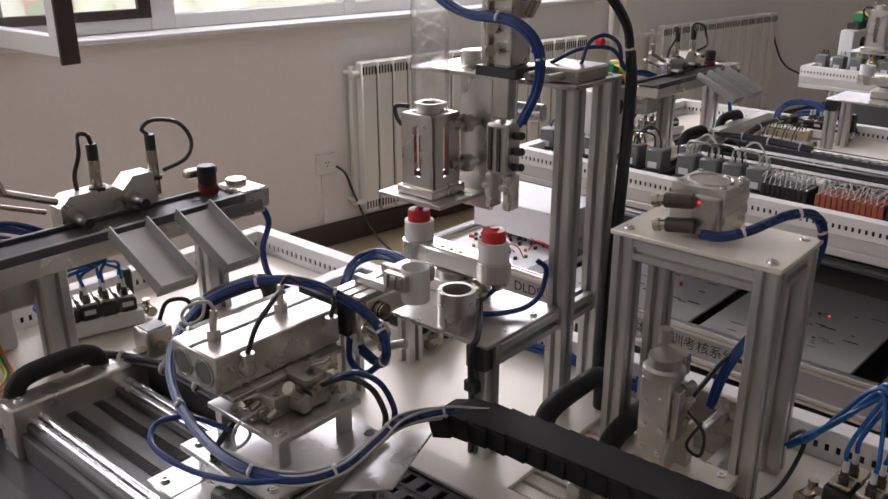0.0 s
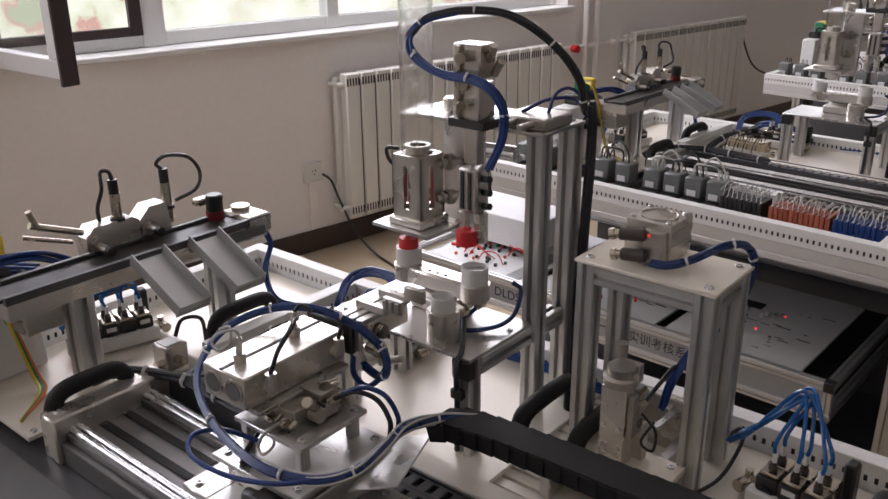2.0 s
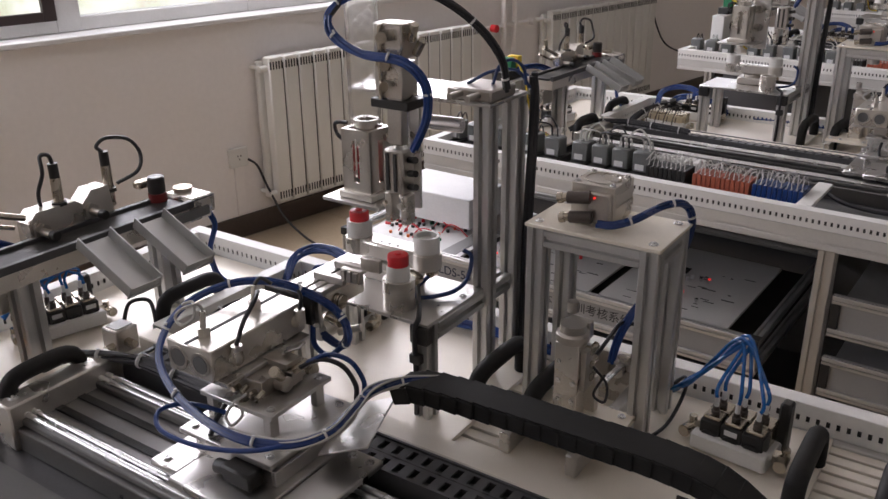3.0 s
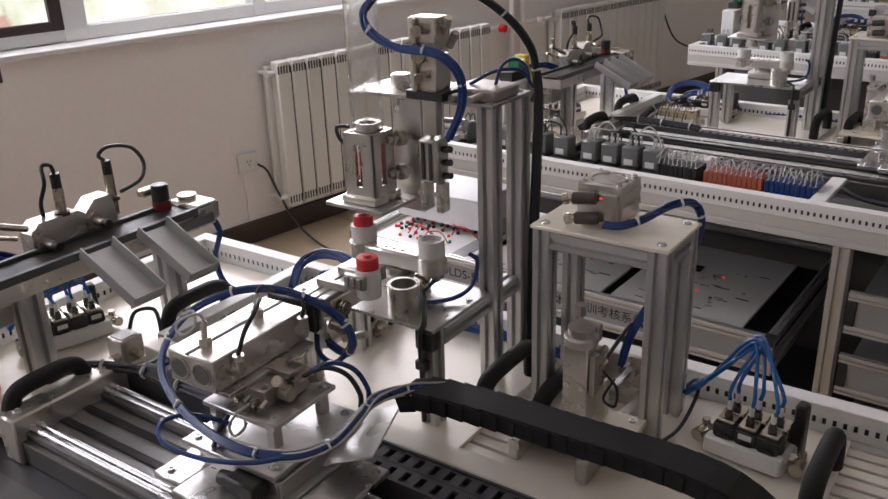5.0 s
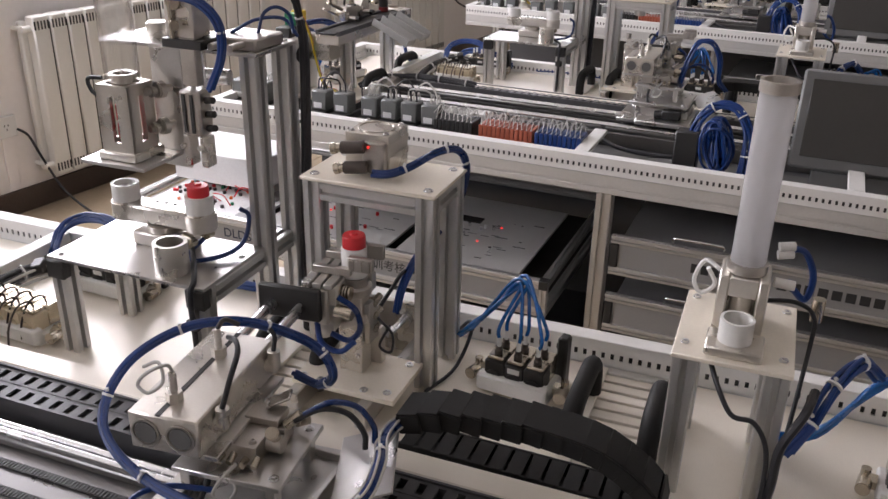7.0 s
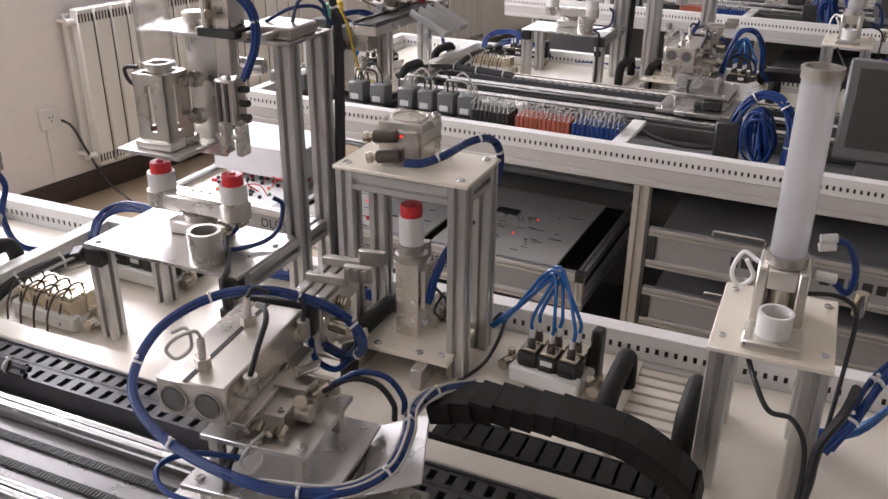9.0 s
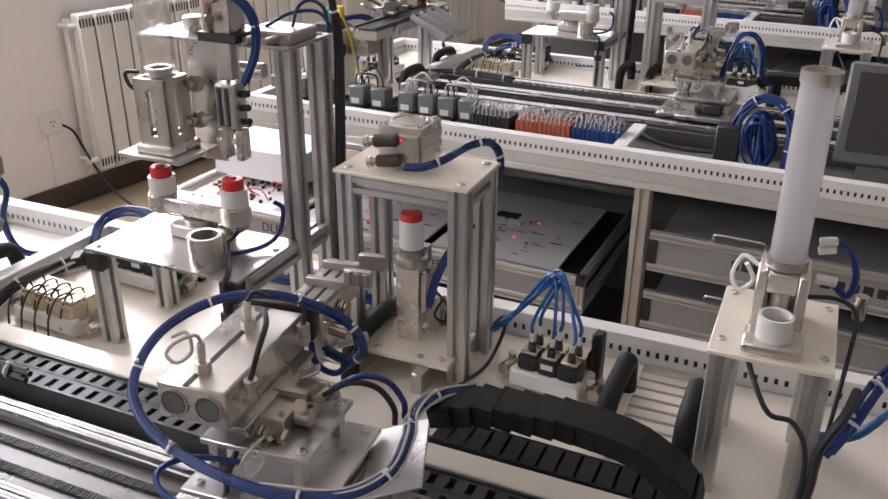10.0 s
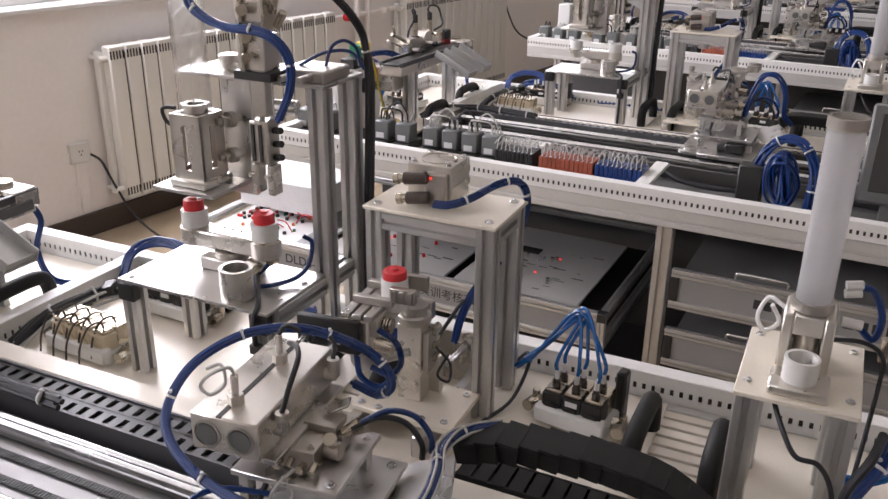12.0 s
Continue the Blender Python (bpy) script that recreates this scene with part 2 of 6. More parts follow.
def cyl(bm, p0, p1, r, seg=20, r2=None, bev=0.0):
    p0, p1 = Vector(p0), Vector(p1)
    d = p1 - p0
    rot = d.to_track_quat('Z', 'Y').to_matrix().to_4x4()
    res = bmesh.ops.create_cone(bm, cap_ends=True, segments=seg, radius1=r, radius2=r if r2 is None else r2, depth=d.length,
                                matrix=Matrix.Translation((p0 + p1) / 2) @ rot)
    if bev:
        vs = set(res["verts"])
        es = [e for e in bm.edges if e.verts[0] in vs and e.verts[1] in vs and any(len(f.verts) > 4 for f in e.link_faces)]
        bmesh.ops.bevel(bm, geom=es, offset=bev, segments=2, affect='EDGES')
    return bm


def lathe(bm, centre, profile, seg=28, axis='Z'):
    """A turned part from (radius, height) pairs about an axis; first and last at radius 0 close it."""
    rings = []
    c = Vector(centre)
    for r, h in profile:
        ring = []
        for k in range(seg):
            a = 2 * math.pi * k / seg
            x, y = r * math.cos(a), r * math.sin(a)
            p = {'Z': (x, y, h), 'Y': (x, h, y), 'X': (h, x, y)}[axis]
            ring.append(bm.verts.new(c + Vector(p)))
        rings.append(ring)
    for a, b in zip(rings, rings[1:]):
        for k in range(seg):
            bm.faces.new((a[k], a[(k + 1) % seg], b[(k + 1) % seg], b[k]))
    if profile[0][0] > 1e-6 and profile[0] != profile[-1]:
        bm.faces.new(rings[0])
        bm.faces.new(rings[-1][::-1])
    bmesh.ops.remove_doubles(bm, verts=[v for r in rings for v in r], dist=1e-7)
    return bm


def ring_tube(bm, centre, r_out, r_in, z0, z1, seg=28):
    return lathe(bm, centre, [(r_in, z0), (r_out, z0), (r_out, z1), (r_in, z1), (r_in, z0)], seg)


def curve_points(pts, n=8):
    """A smooth line through the given points (Catmull-Rom)."""
    p = [Vector(q) for q in pts]
    p = [p[0] * 2 - p[1]] + p + [p[-1] * 2 - p[-2]]
    out = []
    for i in range(1, len(p) - 2):
        a, b, c, d = p[i - 1:i + 3]
        for k in range(n):
            t = k / n
            out.append(0.5 * ((2 * b) + (c - a) * t + (2 * a - 5 * b + 4 * c - d) * t * t + (3 * b - a - 3 * c + d) * t ** 3))
    out.append(p[-2])
    return out


def hose(bm, pts, r, n=8, seg=8):
    line = curve_points(pts, n)
    up = Vector((0.13, 0.31, 0.94)).normalized()
    rings = []
    for i, q in enumerate(line):
        d = (line[min(i + 1, len(line) - 1)] - line[max(i - 1, 0)]).normalized()
        s = d.cross(up)
        if s.length < 0.05:
            s = d.cross(Vector((1, 0, 0)))
        s.normalize()
        t = d.cross(s)
        up = -t if -t.dot(up) > 0 else t
        s = d.cross(up).normalized()
        rings.append([bm.verts.new(q + r * (math.cos(2 * math.pi * k / seg) * s + math.sin(2 * math.pi * k / seg) * up)) for k in range(seg)])
    for a, b in zip(rings, rings[1:]):
        for k in range(seg):
            bm.faces.new((a[k], a[(k + 1) % seg], b[(k + 1) % seg], b[k]))
    bm.faces.new(rings[0])
    bm.faces.new(rings[-1][::-1])
    return bm


def bundle(bm, pts, r, count, spread, seed=1):
    """Several hoses side by side along one line, each a mesh of its own."""
    out = []
    rng = random.Random(seed)
    for k in range(count):
        a = 2 * math.pi * k / count + rng.uniform(-.3, .3)
        off = [Vector((math.cos(a + i * 0.5), math.sin(a + i * 0.5) * 0.6, math.sin(a + i * 0.5) * 0.8)) * spread for i in range(len(pts))]
        out.append(hose(bm_new(), [Vector(p) + o for p, o in zip(pts, off)], r))
    bm.free()
    return out


def ties(parent, pts, r, every=2, n=4):
    """White cable ties round a hose bundle."""
    line = curve_points(pts, n)
    for i in range(every, len(line) - 1, every):
        bm = bm_new()
        d = (line[i + 1] - line[i - 1]).normalized()
        cyl(bm, line[i] - d * 0.0014, line[i] + d * 0.0014, r * 0.92, 12)
        turned_box(bm, line[i] + Vector((0, 0, r)), (0.0035, 0.004, 0.003), (0, 0, 30), 0)
        part("cable_tie", bm, M_TIE, parent, "white nylon cable tie")


def extrude_section(bm, section, p0, p1, roll=0.0):
    """A closed 2D section carried straight from p0 to p1."""
    p0, p1 = Vector(p0), Vector(p1)
    d = (p1 - p0).normalized()
    ref = Vector((0, 0, 1)) if abs(d.z) < 0.9 else Vector((0, 1, 0))
    s = d.cross(ref).normalized()
    u = s.cross(d)
    rot = Matrix.Rotation(roll, 2)
    ring = []
    for p in (p0, p1):
        ring.append([bm.verts.new(p + s * q.x + u * q.y) for q in (rot @ Vector(c) for c in section)])
    n = len(section)
    for k in range(n):
        bm.faces.new((ring[0][k], ring[0][(k + 1) % n], ring[1][(k + 1) % n], ring[1][k]))
    bm.faces.new(ring[0][::-1])
    bm.faces.new(ring[1])
    return bm


def tslot_section(a, b=None):
    """Outline of an aluminium T-slot profile, a wide and b high, with one groove in each side."""
    b = b or a
    h, k = a / 2, b / 2
    g, d = 0.15 * min(a, b), 0.28 * min(a, b)
    c = 0.06 * min(a, b)
    return [(-h + c, -k), (-g, -k), (-g * 0.75, -k + d), (g * 0.75, -k + d), (g, -k), (h - c, -k), (h, -k + c), (h, -g), (h - d, -g * 0.75), (h - d, g * 0.75), (h, g),
            (h, k - c), (h - c, k), (g, k), (g * 0.75, k - d), (-g * 0.75, k - d), (-g, k), (-h + c, k), (-h, k - c), (-h, g), (-h + d, g * 0.75), (-h + d, -g * 0.75), (-h, -g), (-h, -k + c)]


def profile(bm, p0, p1, a=0.028, b=None):
    return extrude_section(bm, tslot_section(a, b), p0, p1)


def bolt(bm, p, r=0.0045, h=0.003, axis=(0, 0, 1)):
    """A socket-head screw: washer rim, head and a hexagonal recess."""
    p, ax = Vector(p), Vector(axis).normalized()
    cyl(bm, p, p + ax * h * 0.35, r * 1.35, 14)
    rot = ax.to_track_quat('Z', 'Y').to_matrix().to_4x4()
    m = Matrix.Translation(p) @ rot
    rings = []
    for rr, z, seg in ((r, h * 0.35, 12), (r, h, 12), (r * 0.55, h, 12), (r * 0.5, h * 0.45, 12)):
        rings.append([bm.verts.new(m @ Vector((rr * math.cos(2 * math.pi * k / seg), rr * math.sin(2 * math.pi * k / seg), z))) for k in range(seg)])
    for a, b in zip(rings, rings[1:]):
        for k in range(12):
            bm.faces.new((a[k], a[(k + 1) % 12], b[(k + 1) % 12], b[k]))
    bm.faces.new(rings[-1])
    return bm


def slotted_sheet(bm, origin, along, up, length, height, pitch, sw, sh, lift=0.5, deep=None):
    """A sheet with punched slots: real openings, with walls going in by deep."""
    o, a, u = Vector(origin), Vector(along).normalized(), Vector(up).normalized()
    nrm = a.cross(u).normalized()
    n = max(1, int(length / pitch))
    pitch = length / n
    z0, z1 = height * lift - sh / 2, height * lift + sh / 2

    def P(s, z, dd=0.0):
        return bm.verts.new(o + a * s + u * z - nrm * dd)
    for z_a, z_b in ((0, z0), (z1, height)):
        bm.faces.new((P(0, z_a), P(length, z_a), P(length, z_b), P(0, z_b)))
    for i in range(n):
        s0, s1 = i * pitch, (i + 1) * pitch
        h0, h1 = (s0 + s1) / 2 - sw / 2, (s0 + s1) / 2 + sw / 2
        bm.faces.new((P(s0, z0), P(h0, z0), P(h0, z1), P(s0, z1)))
        bm.faces.new((P(h1, z0), P(s1, z0), P(s1, z1), P(h1, z1)))
        if deep:
            c = [(h0, z0), (h1, z0), (h1, z1), (h0, z1)]
            for (sa, za), (sb, zb) in zip(c, c[1:] + c[:1]):
                bm.faces.new((P(sa, za), P(sb, zb), P(sb, zb, deep), P(sa, za, deep)))
    return bm


def open_part(name, bm, material, parent, label=""):
    """Like part(), for open sheets whose normals must stay as laid."""
    bmesh.ops.translate(bm, verts=bm.verts, vec=-BASE[0])
    me = bpy.data.meshes.new(name)
    bm.to_mesh(me)
    bm.free()
    me.materials.append(material)
    ob = new(name, me)
    ob.parent = parent
    return tagged(ob, label)


def lettering(name, body, size, material, parent, m):
    """Printed text as a mesh, by the built-in font, laid 1 mm proud."""
    cu = bpy.data.curves.new(name, 'FONT')
    cu.body, cu.size, cu.extrude = body, size, 0.0004
    tmp = bpy.data.objects.new(name, cu)
    scene.collection.objects.link(tmp)
    me = bpy.data.meshes.new_from_object(tmp.evaluated_get(bpy.context.evaluated_depsgraph_get()))
    bpy.data.objects.remove(tmp)
    me.materials.clear()
    me.materials.append(material)
    ob = new(name, me)
    ob.parent = parent
    ob.matrix_basis = Matrix.Translation(-BASE[0]) @ m
    return ob


# ---- room ----
def structure(name, bm, material, label, parent=None):
    ob = part(name, bm, material, parent, shift=False)
    return tagged(ob, label, kind="structure") if parent is None else ob


ROOM_X, ROOM_Y0, ROOM_Y1, ROOM_H = 8.5, -3.6, 12.5, 3.1
# only the middle window is seen; the outer two are added for light
WINDOWS = [(-2.6, 0.70), (1.22, 4.27), (6.4, 9.6)]
SILL, HEAD = 0.995, 2.56
bm = bm_new()
edges = [ROOM_Y0] + [e for w in WINDOWS for e in w] + [ROOM_Y1]
box(bm, -0.26, 0, ROOM_Y0, ROOM_Y1, -0.02, SILL, 0)
box(bm, -0.26, 0, ROOM_Y0, ROOM_Y1, HEAD, ROOM_H, 0)
for a, b in zip(edges[0::2], edges[1::2]):
    box(bm, -0.26, 0, a, b, SILL, HEAD, 0)
wall_west = structure("wall_west", bm, M_WALL, "cream painted wall under and round the windows")
for nm, b6 in (("wall_east", (ROOM_X, ROOM_X + .2, ROOM_Y0, ROOM_Y1, -.02, ROOM_H)), ("wall_south", (-.26, ROOM_X + .2, ROOM_Y0 - .2, ROOM_Y0, -.02, ROOM_H)),
               ("wall_north", (-.26, ROOM_X + .2, ROOM_Y1, ROOM_Y1 + .2, -.02, ROOM_H))):
    structure(nm, box(bm_new(), *b6, 0), M_WALL, "plain cream painted room wall")
structure("ceiling", box(bm_new(), -.26, ROOM_X + .2, ROOM_Y0 - .2, ROOM_Y1 + .2, ROOM_H, ROOM_H + .15, 0), M_SHADE, "plain white painted ceiling")
floor = structure("floor", box(bm_new(), -.26, ROOM_X + .2, ROOM_Y0 - .2, ROOM_Y1 + .2, -.1, -.004, 0), M_GROUT, "beige tiled floor with thin dark joints")
structure("baseboard", box(bm_new(), 0.0, 0.014, ROOM_Y0, ROOM_Y1, 0.0, 0.105, .003), M_BASE, "dark brown skirting tile along the wall")

# window sills and window units
for i, (a, b) in enumerate(WINDOWS):
    sill = structure("window_sill", box(bm_new(), -0.20, 0.035, a - .02, b + .03, SILL, SILL + .022, .004), M_FRAME, "white window sill board")
    win = new("window_%d" % (i + 1))
    tagged(win, "white framed window with daylight behind it, the outer two added unseen", "window", kind="structure")
    z0, z1, x0, x1 = SILL + .022, HEAD, -0.16, -0.09
    bars = [a, a + .62, a + 1.50, b - .06]
    bm = bm_new()
    for k, yb in enumerate(bars):
        w = .10 if k == 1 else .065
        box(bm, x0, x1, yb, yb + w, z0, z1, .004)
    for y_a, y_b in zip(bars, bars[1:]):
        w = .10 if y_a == bars[1] else .065
        box(bm, x0 + .003, x1 - .003, y_a + w - .004, y_b + .004, z0, z0 + .055, .004)
        box(bm, x0 + .003, x1 - .003, y_a + w - .004, y_b + .004, z1 - .06, z1, .004)
    structure("window_frame", bm, M_FRAME, "", win)
    bm = bm_new()
    for y_a, y_b, w in ((bars[0], bars[1], .065), (bars[1], bars[2], .10), (bars[2], bars[3], .065)):
        if not (i == 1 and y_a == bars[0]):
            box(bm, -.128, -.122, y_a + w, y_b, z0 + .055, z1 - .06, 0)
    pane = structure("pane", bm, M_GLASS, "", win)
    pane.visible_shadow = False
    if i == 1:
        bm = bm_new()
        y_a, y_b = bars[0] + .065, bars[1]
        box(bm, -.10, -.075, y_a, y_a + .03, z0 + .05, z1 - .06, .002)
        box(bm, -.10, -.075, y_b - .05, y_b, z0 + .05, z1 - .06, .002)
        box(bm, -.10, -.075, y_a + .03, y_b - .05, z0 + .05, z0 + .085, .002)
        structure("dark_rebate", bm, M_SEAL, "", win)

# the open casement, hinged at the window's near jamb
sash = new("window_sash")
tagged(sash, "white casement sash swung open into the room", "window sash")
SW, SH = 0.56, HEAD - SILL - .10
bm = bm_new()
box(bm, 0, SW, -.022, .022, 0, .062, .003)
box(bm, 0, SW, -.022, .022, SH - .062, SH, .003)
box(bm, 0, .062, -.022, .022, .062, SH - .062, .003)
box(bm, SW - .062, SW, -.022, .022, .062, SH - .062, .003)
part("sash_frame", bm, M_FRAME, sash, shift=False)
sg = part("pane", box(bm_new(), .06, SW - .06, -.003, .003, .06, SH - .06, 0), M_GLASS, sash, shift=False)
sg.visible_shadow = False
part("seal_edge", box(bm_new(), SW, SW + .016, -.030, .030, -.02, SH + .01, .003), M_SEAL, sash, "dark brown closing edge", shift=False)
sash.matrix_basis = pose(-0.085, 1.240, SILL + .028, 0, 0, 11.5)

# daylight outside: plain bright distance
m = bpy.data.materials.new("outdoor_distance")
m.use_nodes = True
n, l = m.node_tree.nodes, m.node_tree.links
n.remove(n["Principled BSDF"])
tc = n.new("ShaderNodeTexCoord")
nz = n.new("ShaderNodeTexNoise")
nz.inputs["Scale"].default_value, nz.inputs["Detail"].default_value = 1.3, 7
l.new(tc.outputs["Object"], nz.inputs["Vector"])
rp = n.new("ShaderNodeValToRGB")
rp.color_ramp.elements[0].position, rp.color_ramp.elements[0].color = 0.36, (0.45, 0.50, 0.36, 1)
rp.color_ramp.elements[1].position, rp.color_ramp.elements[1].color = 0.60, (1.0, 0.98, 0.93, 1)
e = rp.color_ramp.elements.new(0.44)
e.color = (0.72, 0.74, 0.58, 1)
e = rp.color_ramp.elements.new(0.40)
e.color = (0.62, 0.36, 0.32, 1)
l.new(nz.outputs[0], rp.inputs[0])
em = n.new("ShaderNodeEmission")
em.inputs[1].default_value = 1.25
l.new(rp.outputs[0], em.inputs[0])
l.new(em.outputs[0], n["Material Output"].inputs[0])
backdrop = structure("backdrop", box(bm_new(), -9.1, -9.0, -16, 26, -4, 3.6, 0), m, "bright blurred trees and buildings outside")


def radiator(y0, y1):
    """A steel panel radiator with flat front fins, grilles and end pipes."""
    root = thing("radiator", (0.07, (y0 + y1) / 2, 0.15), "white enamelled column radiator hung under the window", "radiator", "radiators on the wall")
    z0, z1 = 0.15, 0.835
    n = round((y1 - y0) / 0.088)
    w = (y1 - y0) / n
    for k in range(n):
        ya = y0 + k * w
        bm = bm_new()
        box(bm, 0.052, 0.105, ya + .004, ya + w - .004, z0, z1, .006)
        part("fin", bm, M_RAD, root)
        # grille slots are raised bars, their inner shade put into the colour
        bm = bm_new()
        for zz in (z1 - .055, z0 + .02):
            for j in range(5):
                yy = ya + .012 + j * (w - .024) / 4
                box(bm, 0.100, 0.1065, yy - .0035, yy + .0035, zz, zz + .035, 0)
        part("grille_slot", bm, M_RECESS_SHADE, root)
    # near-black filler, painting the shade between the fins
    part("core", box(bm_new(), 0.06, 0.095, y0 + .01, y1 - .01, z0 + .03, z1 - .03, 0), M_RECESS_SHADE, root)
    bm = bm_new()
    for zz in (z0 + .05, z1 - .05):
        cyl(bm, (.078, y0 - .035, zz), (.078, y0 + .01, zz), .014, 14)
        cyl(bm, (.0, y0 - .02, zz), (.078, y0 - .02, zz), .010, 12)
    box(bm, .02, .05, y0 - .02, y0 + .015, z0 + .02, z1 - .02, .006)
    part("pipe_end", bm, M_RAD, root)


radiator(2.668, 4.13)
radiator(4.78, 6.0)

# wall socket with its lead
root = thing("wall_socket", (0.0, 2.525, 0.39), "white wall socket on a surface box with a trunking strip", "socket")
bm = bm_new()
box(bm, 0, .022, 2.475, 2.575, .345, .435, .004)
part("faceplate", bm, M_PVC, root)
# pin holes drawn as dark bars, coloured like the shade inside them
bm = bm_new()
for dy, dz in ((-.008, .008), (.008, .008), (0, -.008)):
    box(bm, .021, .0232, 2.525 + dy - .002, 2.525 + dy + .002, .39 + dz - .004, .39 + dz + .004, 0)
part("pin_hole", bm, M_RECESS_SHADE, root)
part("trunking", box(bm_new(), 0, .012, 2.50, 2.55, .11, .344, .002), M_WALL, root)
root = thing("power_lead", (.03, 2.56, .37), "black mains lead hanging from the socket", "cable")
part("lead", hose(bm_new(), [(.022, 2.57, .375), (.05, 2.60, .34), (.07, 2.63, .24), (.14, 2.66, .10), (.26, 2.68, .02), (.45, 2.66, .006), (.7, 2.6, .006)], .0055), M_CABLE, root)
root = thing("power_lead", (.03, 6.12, .62), "black mains lead hanging on the wall", "cable")
part("lead", hose(bm_new(), [(.012, 6.1, .75), (.05, 6.12, .60), (.10, 6.2, .46), (.2, 6.4, .36), (.3, 6.6, .2), (.34, 6.7, .008)], .006), M_CABLE, root)

# heating riser pipe between the radiators
root = thing("riser_pipe", (.06, 4.43, 0), "cream painted heating pipe running up the wall", "pipe")
bm = bm_new()
cyl(bm, (.05, 4.38, .0), (.05, 4.38, ROOM_H), .017, 16)
cyl(bm, (.05, 4.48, .0), (.05, 4.48, ROOM_H), .017, 16)
part("pipe", bm, M_WALL, root)
bm = bm_new()
cyl(bm, (.05, 4.08, .79), (.05, 4.75, .79), .012, 14)
cyl(bm, (.05, 4.62, .79), (.09, 4.62, .79), .02, 14)
part("branch", bm, M_WALL, root)
part("valve_knob", cyl(bm_new(), (.07, 4.25, .79), (.11, 4.25, .79), .022, 16, bev=.003), M_RED, root, "small red valve knob")

# ---- benches ----
B = {1: pose(.1974, .0995, 0, 0, 0, 9.5), 2: pose(-.1865, 1.966, 0, 0, 0, 7.3), 3: pose(-.43, 3.99, 0, 0, 0, 5.0), 4: pose(-.50, 5.92, 0, 0, 0, 4.0)}
U0, U1, DEPTH, TOP, DECK = 1.68, 4.05, 0.955, 0.82, 0.78
FRONT_IN = 0.235


MODULE_SHIFT = Vector((.095, .025, 0))  # the modules of the rear benches stand a little further along
BENCH_SHIFT = Vector((.07, 0, 0))


def stand(root, k, shift):
    """The pose of a thing on bench k."""
    return B[k] @ Matrix.Translation(Vector(root["base"]) + (shift if k > 1 else Vector()))


def place(root, k, shift=MODULE_SHIFT):
    root.matrix_basis = stand(root, k, shift)
    return root


def spread(root, benches=(2, 3, 4), shift=MODULE_SHIFT):
    """Stands the thing on bench 1, or on the first bench named, and repeats it on the others."""
    place(root, benches[0], shift)
    for k in benches[1:]:
        copy_thing(root, stand(root, k, shift))


def rim(root, u0, u1, v0, v1, name, outer):
    """One slotted rim strip on its beam. outer: which faces carry slots."""
    bm = bm_new()
    box(bm, u0, u1, v0, v1, TOP - .004, TOP, .0015)
    h = .040
    along_u = (u1 - u0) > (v1 - v0)
    if along_u:
        slotted_sheet(bm, (u0, v0, TOP - .003 - h), (1, 0, 0), (0, 0, 1), u1 - u0, h, .0140, .0056, .0105, .45, .002)
        slotted_sheet(bm, (u1, v1, TOP - .003 - h), (-1, 0, 0), (0, 0, 1), u1 - u0, h, .0140, .0056, .0105, .45, .002)
    else:
        slotted_sheet(bm, (u1, v0, TOP - .003 - h), (0, 1, 0), (0, 0, 1), v1 - v0, h, .0140, .0056, .0105, .45, .002)
        slotted_sheet(bm, (u0, v1, TOP - .003 - h), (0, -1, 0), (0, 0, 1), v1 - v0, h, .0140, .0056, .0105, .45, .002)
    o = open_part(name, bm, M_WHITE, root, "white slotted edge strip")
    # dark filler behind the sheet paints the shade seen through the slots
    part("strip_core", box(bm_new(), u0 + .004, u1 - .004, v0 + .004, v1 - .004, TOP - h - .002, TOP - .006, 0), M_RECESS_SHADE, o)


